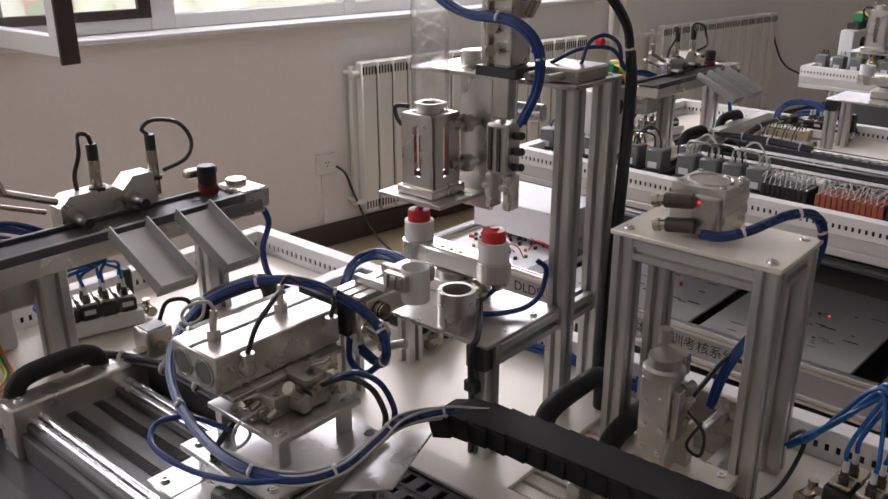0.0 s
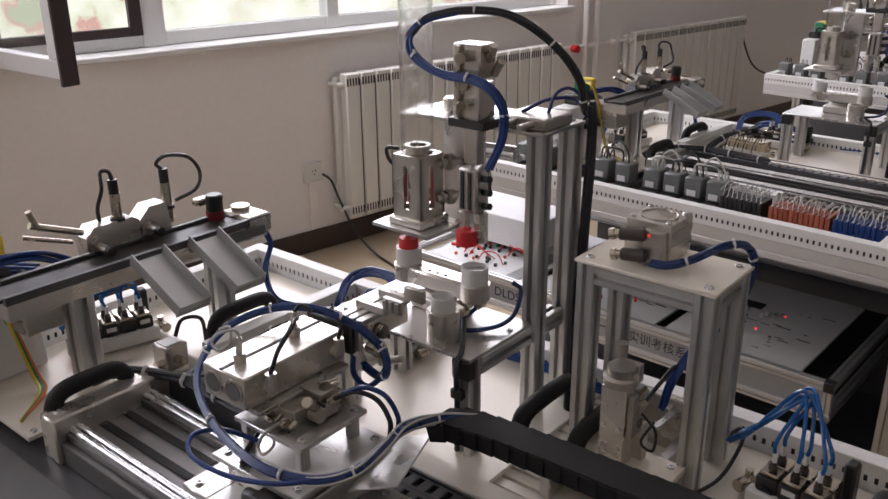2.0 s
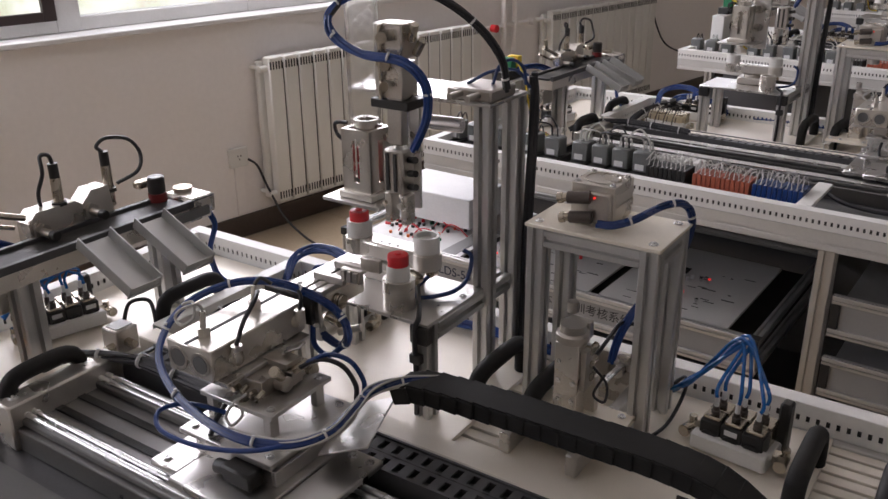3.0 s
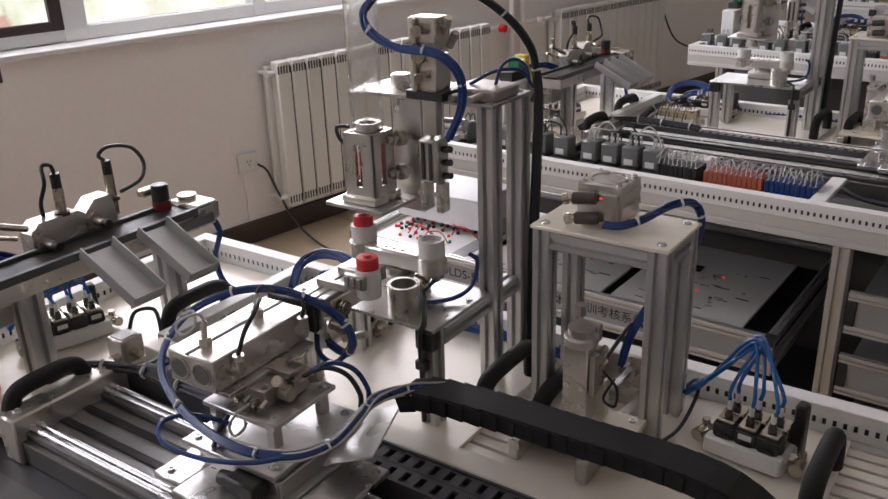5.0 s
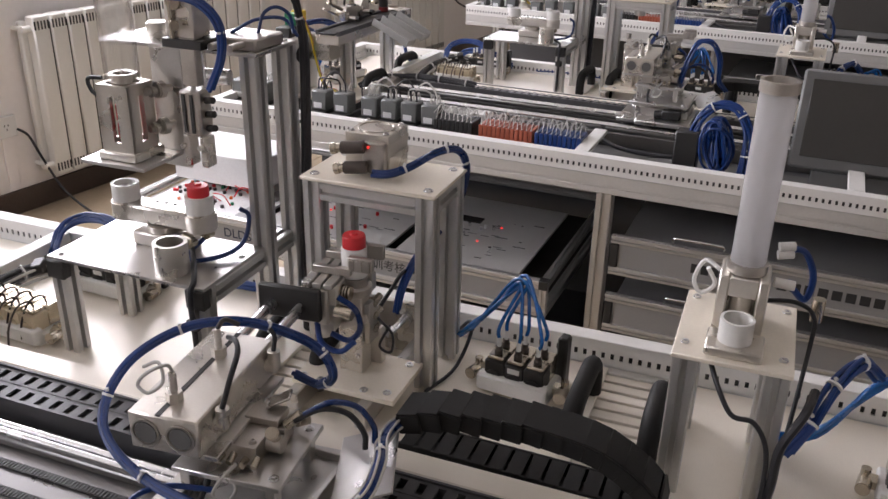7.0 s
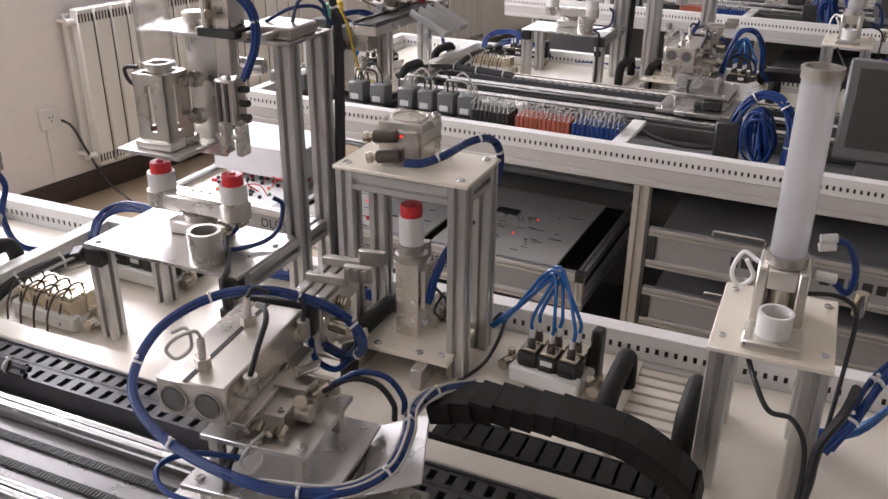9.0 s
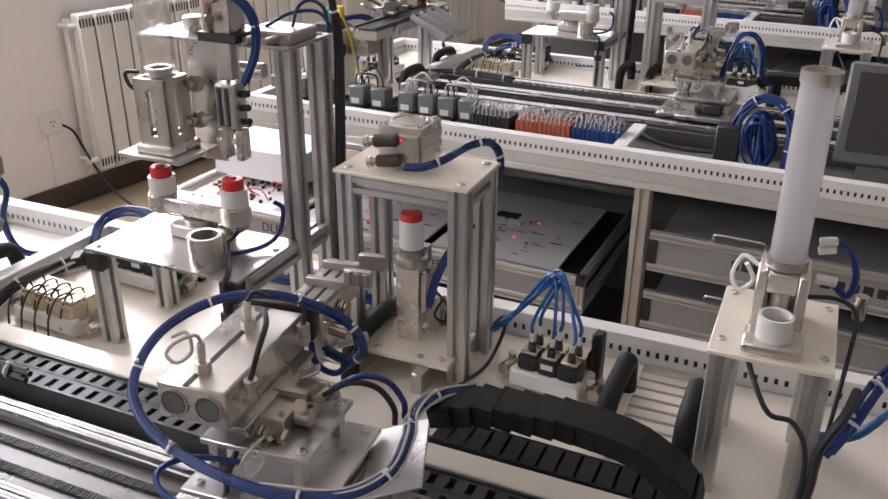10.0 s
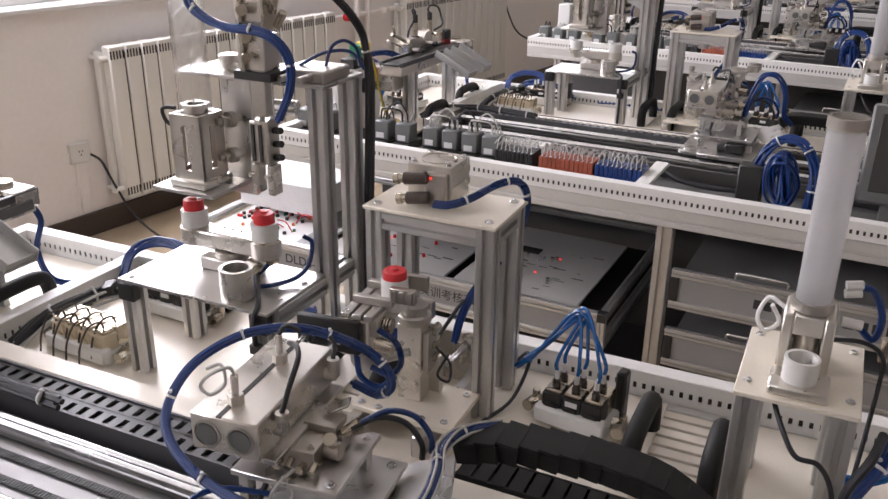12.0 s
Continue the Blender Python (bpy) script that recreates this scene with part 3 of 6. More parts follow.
def bench():
    root = thing("training_bench", (U0, 0, 0), "aluminium training bench with white slotted edge strips", "workbench", "rows of training benches")
    rim(root, U0, U1, 0, .030, "edge_strip", 0)
    rim(root, U0, U1, DEPTH - .03, DEPTH, "edge_strip", 0)
    rim(root, U0, U0 + .03, .031, DEPTH - .031, "edge_strip", 0)
    rim(root, U1 - .03, U1, .031, DEPTH - .031, "edge_strip", 0)
    rim(root, 1.985, 2.015, .575, DEPTH - .031, "edge_strip", 0)
    for b4 in ((U0, U1, .001, .044), (U0, U1, DEPTH - .044, DEPTH - .001), (U0 + .001, U0 + .044, .045, DEPTH - .045), (U1 - .044, U1 - .001, .045, DEPTH - .045)):
        bm = bm_new()
        box(bm, *b4, .748, .7765, .0015)
        box(bm, b4[0] + .002, b4[1] - .002, b4[2] + .002, b4[3] - .002, .744, .748, 0)
        box(bm, *b4, .7275, .744, .0015)
        part("frame_beam", bm, M_BEAM, root)
    for u in (U0 + .022, 2.864, U1 - .022):
        for v in (.36 if u < 2 else .022, DEPTH - .022):
            part("leg", profile(bm_new(), (u, v, .02), (u, v, .727), .040), M_PROF, root)
            part("foot", cyl(bm_new(), (u, v, 0), (u, v, .02), .026, 16), M_RUBBER, root)
    # front tray floor and the cross strips of the front tray
    part("front_tray", box(bm_new(), U0 + .03, U1 - .03, .03, FRONT_IN, .762, .768, 0), M_GREY, root)
    for u in (2.79, 3.42):
        part("cross_strip", box(bm_new(), u - .018, u + .018, .031, FRONT_IN, TOP - .010, TOP + .001, .002), M_WHITE, root)
    # slotted table under the modules, with its long grooves
    n = 14
    for k in range(n):
        va = .575 + k * (.345 / n)
        part("table_slat", box(bm_new(), U0 + .03, U1 - .03, va, va + .345 / n - .006, .758, .772, .001), M_DECK, root)
    part("table_bed", box(bm_new(), U0 + .03, U1 - .03, .24, .92, .745, .7575, 0), M_DUCT, root)
    part("front_beam", box(bm_new(), 2.0, U1 - .03, .533, .572, .765, TOP - .002, .002), M_DECK, root, "bright sheet edge in front of the modules")
    return root


bench_1 = bench()
spread(bench_1, (1, 2, 3, 4), BENCH_SHIFT)


def deck_plate(u0, u1, v0, v1, label):
    root = thing("module_plate", ((u0 + u1) / 2, (v0 + v1) / 2, .772), label, "base plate", "module plates on the benches")
    part("plate", box(bm_new(), u0, u1, v0, v1, .7725, DECK, .001), M_DECK, root)
    bm = bm_new()
    for u in (u0 + .012, u1 - .012):
        for v in (v0 + .015, v1 - .015):
            bolt(bm, (u, v, DECK))
    part("bolt", bm, M_STEEL, root)
    spread(root, (1, 2, 3, 4))


deck_plate(2.03, 2.585, .580, .918, "satin aluminium module plate under the cap magazine")
deck_plate(2.655, 3.045, .580, .918, "satin aluminium module plate under the press tower")
deck_plate(3.155, 3.72, .580, .918, "satin aluminium module plate under the tube feeder")
deck_plate(1.712, 1.978, .26, .918, "satin aluminium module plate under the sorting conveyor")


def carry_handle(u, v0, v1, z=DECK, h=.055):
    root = thing("carry_handle", (u, (v0 + v1) / 2, z), "black moulded carrying handle on a module plate", "handle", "carrying handles")
    pts = [(u, v0, z), (u, v0 + .002, z + h * .6), (u, v0 + .018, z + h), (u, (v0 + v1) / 2, z + h + .004), (u, v1 - .018, z + h), (u, v1 - .002, z + h * .6), (u, v1, z)]
    bm = hose(bm_new(), pts, .0135, 8, 12)
    part("grip", bm, M_RUBBER, root)
    spread(root, (1, 2, 3, 4))


carry_handle(2.572, .70, .85)
carry_handle(2.665, .70, .85)
carry_handle(3.035, .70, .845)
carry_handle(3.165 - .03, .70, .82)
carry_handle(2.01, .29, .415, .80, .05)
carry_handle(1.955, .62, .76)


# ---- linear axis ----
def linear_axis():
    root = thing("linear_axis", (2.03, .36, .7575), "aluminium linear axis with polished guide rails and a toothed belt", "linear axis", "linear axes")
    u0, u1 = 2.04, 3.95
    part("extrusion", box(bm_new(), u0, u1, .275, .455, .7575, .795, .002), M_AXIS, root)
    for v in (.300, .425):
        part("rail_bed", box(bm_new(), u0, u1, v - .016, v + .016, .795, .806, .002), M_AXIS, root)
        for dv in (-.006, .006):
            part("guide_rail", cyl(bm_new(), (u0, v + dv, .809), (u1, v + dv, .809), .0048, 14), M_STEEL, root, "polished steel guide rail")
    for v in (.343, .382):
        bm = bm_new()
        for i in range(380):
            uu = u0 + .02 + i * .005
            box(bm, uu, uu + .0026, v - .006, v + .006, .7972, .7984, 0)
        box(bm, u0, u1, v - .0065, v + .0065, .7952, .7972, 0)
        part("toothed_belt", bm, M_BLACK, root, "black toothed drive belt")
    bm = bm_new()
    box(bm, u0 - .03, u0 + .012, .268, .462, .7575, .832, .003)
    part("end_plate", bm, M_PALE, root)
    bm = bm_new()
    for v in (.29, .44):
        bolt(bm, (u0 - .01, v, .832), .006)
    part("bolt", bm, M_STEEL, root)
    spread(root, (1, 2, 3, 4))


linear_axis()


def wiring_duct():
    root = thing("wiring_duct", (2.1, .49, .7575), "dark slotted wiring duct beside the linear axis", "cable duct", "wiring ducts")
    u0, u1 = 2.05, 4.0
    for v in (.466, .497):
        bm = bm_new()
        slotted_sheet(bm, (u0, v, .8175), (1, 0, 0), (0, 1, 0), u1 - u0, .027, .024, .010, .019, .5, .004)
        open_part("duct_cover", bm, M_DUCT, root)
    part("duct_side", box(bm_new(), u0, u1, .462, .4655, .7575, .8205, 0), M_DUCT, root)
    part("duct_side", box(bm_new(), u0, u1, .4935, .4965, .7575, .8165, 0), M_DUCT, root)
    part("duct_side", box(bm_new(), u0, u1, .5245, .528, .7575, .8205, 0), M_DUCT, root)
    # near-black block filling the duct, painting the shade below its slots
    part("duct_floor", box(bm_new(), u0, u1, .4656, .5244, .7576, .80, 0), M_RECESS_SHADE, root)
    spread(root, (1, 2, 3, 4))


wiring_duct()


# ---- sorting conveyor ----
def conveyor():
    root = thing("sorting_conveyor", (1.88, .55, DECK), "narrow black belt conveyor on aluminium posts with two grey chutes", "conveyor", "sorting conveyors")
    zc = .978
    bm = bm_new()
    box(bm, 1.840, 1.920, .29, .79, zc - .036, zc - .006, .002)
    part("conveyor_bed", bm, M_PALE, root)
    bm = bm_new()
    box(bm, 1.852, 1.908, .285, .795, zc - .0055, zc, .001)
    part("belt", bm, M_BLACK, root, "dark conveyor belt")
    for u in (1.844, 1.916):
        part("side_rail", box(bm_new(), u - .005, u + .005, .29, .80, zc - .008, zc + .006, .001), M_DUCT, root)
    bm = bm_new()
    box(bm, 1.838, 1.922, .745, .803, zc - .030, zc + .008, .006)
    part("end_roller_block", bm, M_PALE, root)
    for v in (.42, .70):
        part("post", profile(bm_new(), (1.877, v, DECK), (1.877, v, zc - .036), .040), M_PROF, root)
    # chutes
    for v in (.497, .610):
        bm = bm_new()
        a, b2, z_a, z_b = 1.925, 2.048, zc - .002, .916
        th = math.degrees(math.atan2(z_a - z_b, b2 - a))
        ln = math.hypot(z_a - z_b, b2 - a)
        c = ((a + b2) / 2, v + .03, (z_a + z_b) / 2)
        turned_box(bm, c, (ln, .062, .003), (0, th, 0), .0005)
        part("chute", bm, M_PANEL, root, "grey sheet metal slide")
        bm = bm_new()
        for s in (-1, 1):
            turned_box(bm, (c[0] + .004, c[1] + s * .031, c[2] + .010), (ln, .0025, .022), (0, th, 0), .0005)
        turned_box(bm, (b2 - .002, c[1], z_b + .006), (.003, .062, .020), (0, th, 0), .0005)
        part("chute_side", bm, M_PANEL, root)
    # sensor bracket
    low = [(.470, -.012), (.572, -.012), (.572, .038), (.560, .046), (.486, .046), (.470, .030)]
    high = [(.573, -.004), (.630, -.004), (.634, .010), (.629, .056), (.594, .056), (.573, .036)]
    for outline in (low, high):
        bm = extrude_section(bm_new(), [(-v, z) for v, z in outline], (1.806, 0, zc), (1.842, 0, zc))
        part("sensor_bracket", bm, M_PALE, root, "grey chamfered sensor bracket block")
    for v, zt in ((.538, .047), (.638, .044)):
        bm = bm_new()
        cyl(bm, (1.830, v, zc + zt - .03), (1.830, v, zc + zt + .045), .009, 18)
        part("sensor_barrel", bm, M_BRASS, root, "threaded nickel proximity sensor")
        bm = bm_new()
        cyl(bm, (1.830, v, zc + zt - .004), (1.830, v, zc + zt + .002), .014, 6)
        cyl(bm, (1.830, v, zc + zt + .045), (1.830, v, zc + zt + .07), .0085, 16)
        part("sensor_nut", bm, M_BLACK, root)
        zz = zc + zt + .07
        bm = bm_new()
        if v < .6:
            hose(bm, [(1.830, v, zz), (1.830, v - .005, zz + .015), (1.830, v - .02, zz + .016), (1.842, v - .028, zz - .01), (1.822, v - .03, zz - .05), (1.812, v - .02, zz - .1)], .0035)
        else:
            hose(bm, [(1.830, v - .003, zz), (1.830, v - .012, zz + .012), (1.830, v + .01, zz + .022), (1.836, v + .05, zz + .012), (1.836, v + .072, zz - .02), (1.852, v + .05, zz - .045), (1.842, v + .01, zz - .06)], .0035)
        part("sensor_cable", bm, M_CABLE, root)
    for v, dz in ((.490, .012), (.586, .020)):
        bm = bm_new()
        cyl(bm, (1.842, v, zc + dz), (1.848, v, zc + dz), .015, 6)
        cyl(bm, (1.848, v, zc + dz), (1.872, v, zc + dz), .0075, 16)
        stud = part("threaded_stud", bm, M_CAST, root)
        part("stud_tip", cyl(bm_new(), (1.872, v, zc + dz), (1.886, v, zc + dz), .0082, 16, bev=.001), M_BLACK, stud, "black stud tip")
    bm = bm_new()
    cyl(bm, (1.832, .470, zc + .04), (1.83, .385, zc + .075), .006, 12)
    cyl(bm, (1.835, .395, zc + .07), (1.835, .385, zc + .10), .005, 10)
    cyl(bm, (1.822, .455, zc + .025), (1.82, .375, zc + .055), .004, 10)
    part("stop_rod", bm, M_BRASS, root)
    # reflex sensor at the far end of the belt
    bm = bm_new()
    cyl(bm, (1.850, .725, zc), (1.850, .725, zc + .016), .017, 18)
    part("sensor_collar", bm, M_MAROON, root, "dark red collar of a sensor")
    bm = bm_new()
    cyl(bm, (1.850, .725, zc + .016), (1.850, .725, zc + .048), .016, 18, bev=.002)
    part("sensor_head", bm, M_BLACK, root)
    bm = bm_new()
    box(bm, 1.812, 1.834, .70, .76, zc + .024, zc + .038, .003)
    cyl(bm, (1.862, .775, zc + .008), (1.862, .775, zc + .016), .018, 18)
    part("end_bracket", bm, M_BRASS, root)
    bm = bm_new()
    box(bm, 1.921, 1.928, .66, .78, zc - .028, zc - .010, .001)
    part("switch_strip", bm, M_GREY, root)
    bm = bundle(bm_new(), [(1.902, .79, zc - .02), (1.912, .80, zc - .06), (1.902, .79, zc - .12), (1.922, .80, DECK + .02), (1.99, .84, DECK + .01)], .0028, 3, .004, 5)
    part("blue_hose", bm, M_BLUE, root)
    bm = bundle(bm_new(), [(1.75, .42, zc - .03), (1.77, .33, zc + .008), (1.80, .40, zc + .012), (1.83, .46, zc - .02), (1.812, .52, zc - .08)], .0032, 5, .007, 6)
    part("blue_hose", bm, M_BLUE, root)
    spread(root, (1, 2, 3, 4))


conveyor()


def junction_box():
    root = thing("motor_box", (1.73, .32, DECK), "white control box with yellow and green terminals on top", "control box", "conveyor control boxes")
    part("housing", box(bm_new(), 1.714, 1.775, .20, .40, DECK, .955, .004), M_PVC, root)
    part("terminal_base", box(bm_new(), 1.715, 1.765, .26, .37, .9555, .985, .002), M_BLACK, root)
    part("yellow_terminal", box(bm_new(), 1.72, 1.76, .345, .37, .9855, 1.025, .002), M_YELLOW, root, "yellow terminal block")
    part("green_terminal", box(bm_new(), 1.72, 1.76, .305, .335, .9855, 1.022, .002), M_GREEN, root, "green terminal block")
    bm = bm_new()
    cyl(bm, (1.775, .30, .90), (1.79, .30, .90), .024, 20)
    part("cable_gland", bm, M_BLACK, root)
    part("drive_block", box(bm_new(), 1.78, 1.862, .335, .42, .88, .955, .004), M_PALE, root)
    for nm, mt, r, k in (("yellow_wire", M_YELLOW, .003, 0), ("green_wire", M_GREEN, .003, 1), ("red_wire", M_ORANGE, .0028, 2)):
        bm = bm_new()
        hose(bm, [(1.75, .315 + .01 * k, 1.02), (1.79, .30 + .004 * k, 1.01), (1.80, .325 + .003 * k, .95), (1.81, .335 + .003 * k, .88), (1.83, .345 + .004 * k, .80), (1.88, .33 + .005 * k, .79), (1.94, .27, .79)], r)
        part(nm, bm, mt, root)
    spread(root, (1, 2, 3, 4))


junction_box()


def valve_block(u, v, n, turn, benches, tubes=(), body=M_BLACK, label="black and brass solenoid valve terminal on a white manifold", z=DECK, coil=M_BRASS, low=False):
    """A row of n small valves on a manifold; tubes: whether blue hoses leave upward towards a point."""
    root = thing("valve_terminal", (u, v, z), label, "valve terminal", "valve terminals")
    L = .030 * n
    tr = Matrix.Translation((u, v, z)) @ Matrix.Rotation(radians(turn), 4, 'Z')

    def put(bm):
        bm.transform(tr)
        return bm
    bm = bm_new()
    box(bm, -L / 2 - .008, L / 2 + .008, -.032, .030, 0, .020, .003)
    box(bm, -L / 2 - .008, L / 2 + .008, -.040, -.020, .004, .030, .003)
    part("manifold", put(bm), M_PVC, root)
    for k in range(n):
        x = -L / 2 + .015 + .03 * k
        bm = bm_new()
        box(bm, x - .0147, x + .0147, -.030, .000, .0205, .050, .0015)
        cyl(bm, (x, -.027, .026), (x, -.0325, .026), .0115, 16)
        part("valve_body", put(bm), body, root)
        bm = bm_new()
        box(bm, x - .0143, x + .0143, .0005, .030, .0205, .054, .0015)
        box(bm, x - .0125, x + .0125, -.026, -.002, .0503, .0560, .0015)
        part("solenoid", put(bm), coil, root)
        part("name_plate", put(box(bm_new(), x - .009, x + .009, -.0308, -.0301, .038, .046, 0)), M_TIE, root) if body is M_BLACK and k % 2 else None
        if low:
            for y in (-.012, .012):
                part("coil_lead", put(hose(bm_new(), [(x, y, .055), (x + .003, y - .008, .070), (x - .004, y - .026, .066), (x - .006, y - .044, .040), (x - .004, y - .052, .012)], .0017, 5, 6)), M_FIT, root, "thin brown coil lead")
            continue
        for y in (-.014, .012):
            z = .0562 if y < 0 else .0542
            part("push_fitting", put(lathe(bm_new(), (x, y, z), [(0, 0), (.0062, 0), (.0062, .005), (.0048, .0065), (.0048, .012), (0, .012)], 12)), M_FIT, root, "dark red-brown release collar")
            part("tube_stub", put(cyl(bm_new(), (x, y, z + .012), (x, y, z + .026), .0034, 10)), M_TIE, root)
    if not low:
        part("cable_plug", put(box(bm_new(), L / 2 - .004, L / 2 + .012, .031, .052, 0, .078, .003)), M_BLACK, root, "black connector block")
    bm = bm_new()
    for s in (-1, 1):
        cyl(bm, (s * (L / 2 + .008), 0, .014), (s * (L / 2 + .022), 0, .014), .011, 6)
        cyl(bm, (s * (L / 2 + .020), .004, .014), (s * (L / 2 + .024), -.026, .016), .009, 14, bev=.001)
        cyl(bm, (s * (L / 2 + .022), .002, .014), (s * (L / 2 + .022), .002, .030), .006, 12)
    part("end_fitting", put(bm), M_BRASS, root)
    if tubes:
        inv = tr.inverted()
        rng = random.Random(7)
        for k in range(n):
            x = -L / 2 + .015 + .03 * k
            for y in (-.014, .012):
                pts = [Vector((x, y, .076)), Vector((x + rng.uniform(-.004, .004), y + .004, .10))]
                pts += [inv @ Vector(q) + Vector((rng.uniform(-.006, .006), rng.uniform(-.006, .006), rng.uniform(-.006, .006))) for q in tubes]
                part("blue_hose", put(hose(bm_new(), pts, .0027, 6, 8)), M_SKY, root)
    spread(root, benches)
    return root


valve_block(2.935, .815, 3, -6, (1, 2, 3, 4), ((2.92, .865, .928), (2.88, .86, .885), (2.84, .865, .835), (2.80, .88, .80), (2.74, .90, .79)))
valve_block(1.80, .52, 4, 75, (1, 2, 3, 4), ((1.81, .54, .90), (1.80, .56, .93), (1.76, .50, .90), (1.74, .45, .82)))
valve_block(2.20, .835, 4, -2, (1, 2, 3, 4), (), M_BLACK, "valve terminal with black coils under the magazine plate")
valve_block(2.155, .665, 4, -4, (1, 2, 3, 4), (), M_IVORY, "valve terminal with brass coils beside the slotted divider", coil=M_GOLD, low=True)
valve_block(3.46, .76, 3, -4, (1, 2, 3, 4), ((3.44, .80, .90), (3.42, .80, .93), (3.38, .80, .90), (3.33, .80, .82), (3.26, .80, .80)))


# ---- cap magazine station ----
def magazine():
    root = thing("magazine_station", (2.41, .77, DECK), "two-storey aluminium stand with a clear tube cap magazine", "magazine station", "cap magazine stations")
    zp = .940
    part("lower_plate", box(bm_new(), 2.257, 2.530, .638, .792, zp - .006, zp, .001), M_ALU, root)
    for u, v in ((2.273, .653), (2.515, .653), (2.273, .777)):
        part("lower_post", profile(bm_new(), (u, v, DECK), (u, v, zp - .006), .028), M_PROF, root)
    for v0, v1 in ((.666, .7915), (.8205, .8755)):
        part("edge_beam", profile(bm_new(), (2.517, v0, zp - .020), (2.517, v1, zp - .020), .028), M_PROF, root)
    bm = bm_new()
    box(bm, 2.500, 2.531, .634, .651, zp - .034, zp - .004, .002)
    box(bm, 2.257, 2.288, .634, .651, zp - .034, zp - .004, .002)
    part("end_cap", bm, M_BLACK, root, "black plastic profile end cap")
    for v in (.806, .890):
        part("tall_post", profile(bm_new(), (2.523, v, DECK), (2.523, v, 1.2245), .028), M_PROF, root)
    part("upper_plate", box(bm_new(), 2.282, 2.538, .790, .905, 1.225, 1.231, .001), M_ALU, root)
    bm = bm_new()
    for u, v in ((2.525, .803), (2.525, .890), (2.295, .803)):
        bolt(bm, (u, v, 1.231), .004)
    for u, v in ((2.272, .652), (2.518, .75)):
        bolt(bm, (u, v, zp), .004)
    part("bolt", bm, M_STEEL, root)
    # back plate carrying the magazine shelf
    part("side_plate", box(bm_new(), 2.342, 2.397, .812, .819, 1.040, 1.225, .001), M_ALU, root)
    part("shelf", box(bm_new(), 2.272, 2.386, .718, .811, 1.060, 1.066, .001), M_ALU, root)
    for zz in (1.163, 1.108):
        bm = bm_new()
        cyl(bm, (2.375, .812, zz), (2.362, .770, zz), .0055, 12)
        cyl(bm, (2.371, .800, zz), (2.3675, .787, zz), .013, 10, bev=.002)
        cyl(bm, (2.3655, .781, zz), (2.3645, .777, zz), .009, 14)
        part("thumb_screw", bm, M_CAST, root, "dark knurled thumb screw")
    part("air_cylinder", cyl(bm_new(), (2.395, .83, 1.18), (2.46, .84, 1.18), .012, 16), M_STEEL, root)
    # housing with viewing slots
    bm = bm_new()
    hu, hv, hw = 2.330, .764, .0275
    for a in range(4):
        rot = Matrix.Rotation(a * math.pi / 2, 4, 'Z')
        for x0, x1, z0, z1 in ((-hw, -.006, 1.066, 1.177), (.006, hw, 1.066, 1.177), (-.006, .006, 1.066, 1.092), (-.006, .006, 1.160, 1.177)):
            sub = bm_new()
            box(sub, x0, x1, -hw, -hw + .006, z0, z1, 0)
            sub.transform(Matrix.Translation((hu, hv, 0)) @ rot)
            tmp = bpy.data.meshes.new("tmp")
            sub.to_mesh(tmp)
            sub.free()
            bm.from_mesh(tmp)
            bpy.data.meshes.remove(tmp)
    part("magazine_housing", bm, M_PALE, root)
    part("housing_foot", box(bm_new(), hu - .034, hu + .034, hv - .034, hv + .034, 1.0662, 1.078, .002), M_PALE, root)
    part("housing_collar", ring_tube(bm_new(), (hu, hv, 0), .0185, .0150, 1.1775, 1.190), M_PALE, root)
    o = part("clear_tube", ring_tube(bm_new(), (hu, hv, 0), .0252, .0232, 1.178, 1.50), M_ACRYL, root, "clear acrylic tube")
    part("sensor_wire", hose(bm_new(), [(hu - .02, hv - .02, 1.185), (hu - .04, hv - .025, 1.183), (hu - .042, hv - .02, 1.165), (hu - .028, hv - .02, 1.155)], .003), M_CABLE, root)
    # swing arm pedestal
    bm = bm_new()
    box(bm, 2.345, 2.430, .722, .778, zp, zp + .022, .003)
    cyl(bm, (2.386, .75, zp + .020), (2.386, .75, zp + .0315), .026, 24)
    part("rotary_actuator", bm, M_CAST, root)
    bm = bm_new()
    for a, b2 in (((2.43, .74, zp + .02), (2.452, .728, zp + .02)), ((2.43, .765, zp + .022), (2.458, .762, zp + .022))):
        cyl(bm, a, b2, .008, 12)
        cyl(bm, b2, (b2[0] + .004, b2[1] - .018, b2[2] + .004), .007, 12)
    part("push_fitting", bm, M_BRASS, root)
    part("actuator_hose", hose(bm_new(), [(2.458, .745, zp + .02), (2.452, .715, zp + .006), (2.475, .70, zp + .006), (2.505, .735, zp + .008), (2.515, .765, zp + .02), (2.512, .785, zp + .05), (2.50, .78, zp + .062)], .0035), M_NAVY, root)
    part("actuator_cable", hose(bm_new(), [(2.45, .725, zp + .02), (2.478, .69, zp + .008), (2.510, .645, zp + .005), (2.514, .628, zp - .01), (2.514, .630, zp - .08), (2.512, .632, DECK + .01)], .004), M_CABLE, root)
    part("post_clip", box(bm_new(), 2.505, 2.525, .624, .636, zp - .062, zp - .046, .002), M_BLACK, root)
    # receiver cup
    bm = ring_tube(bm_new(), (2.458, .668, 0), .0240, .0185, zp, zp + .046)
    part("receiver_cup", bm, M_PALE, root, "hollow grey receiver cup")
    # rail for the pick head on the upper plate
    bm = bm_new()
    box(bm, 2.458, 2.536, .797, .872, 1.2312, 1.249, .003)
    cyl(bm, (2.485, .80, 1.241), (2.485, .765, 1.241), .005, 12)
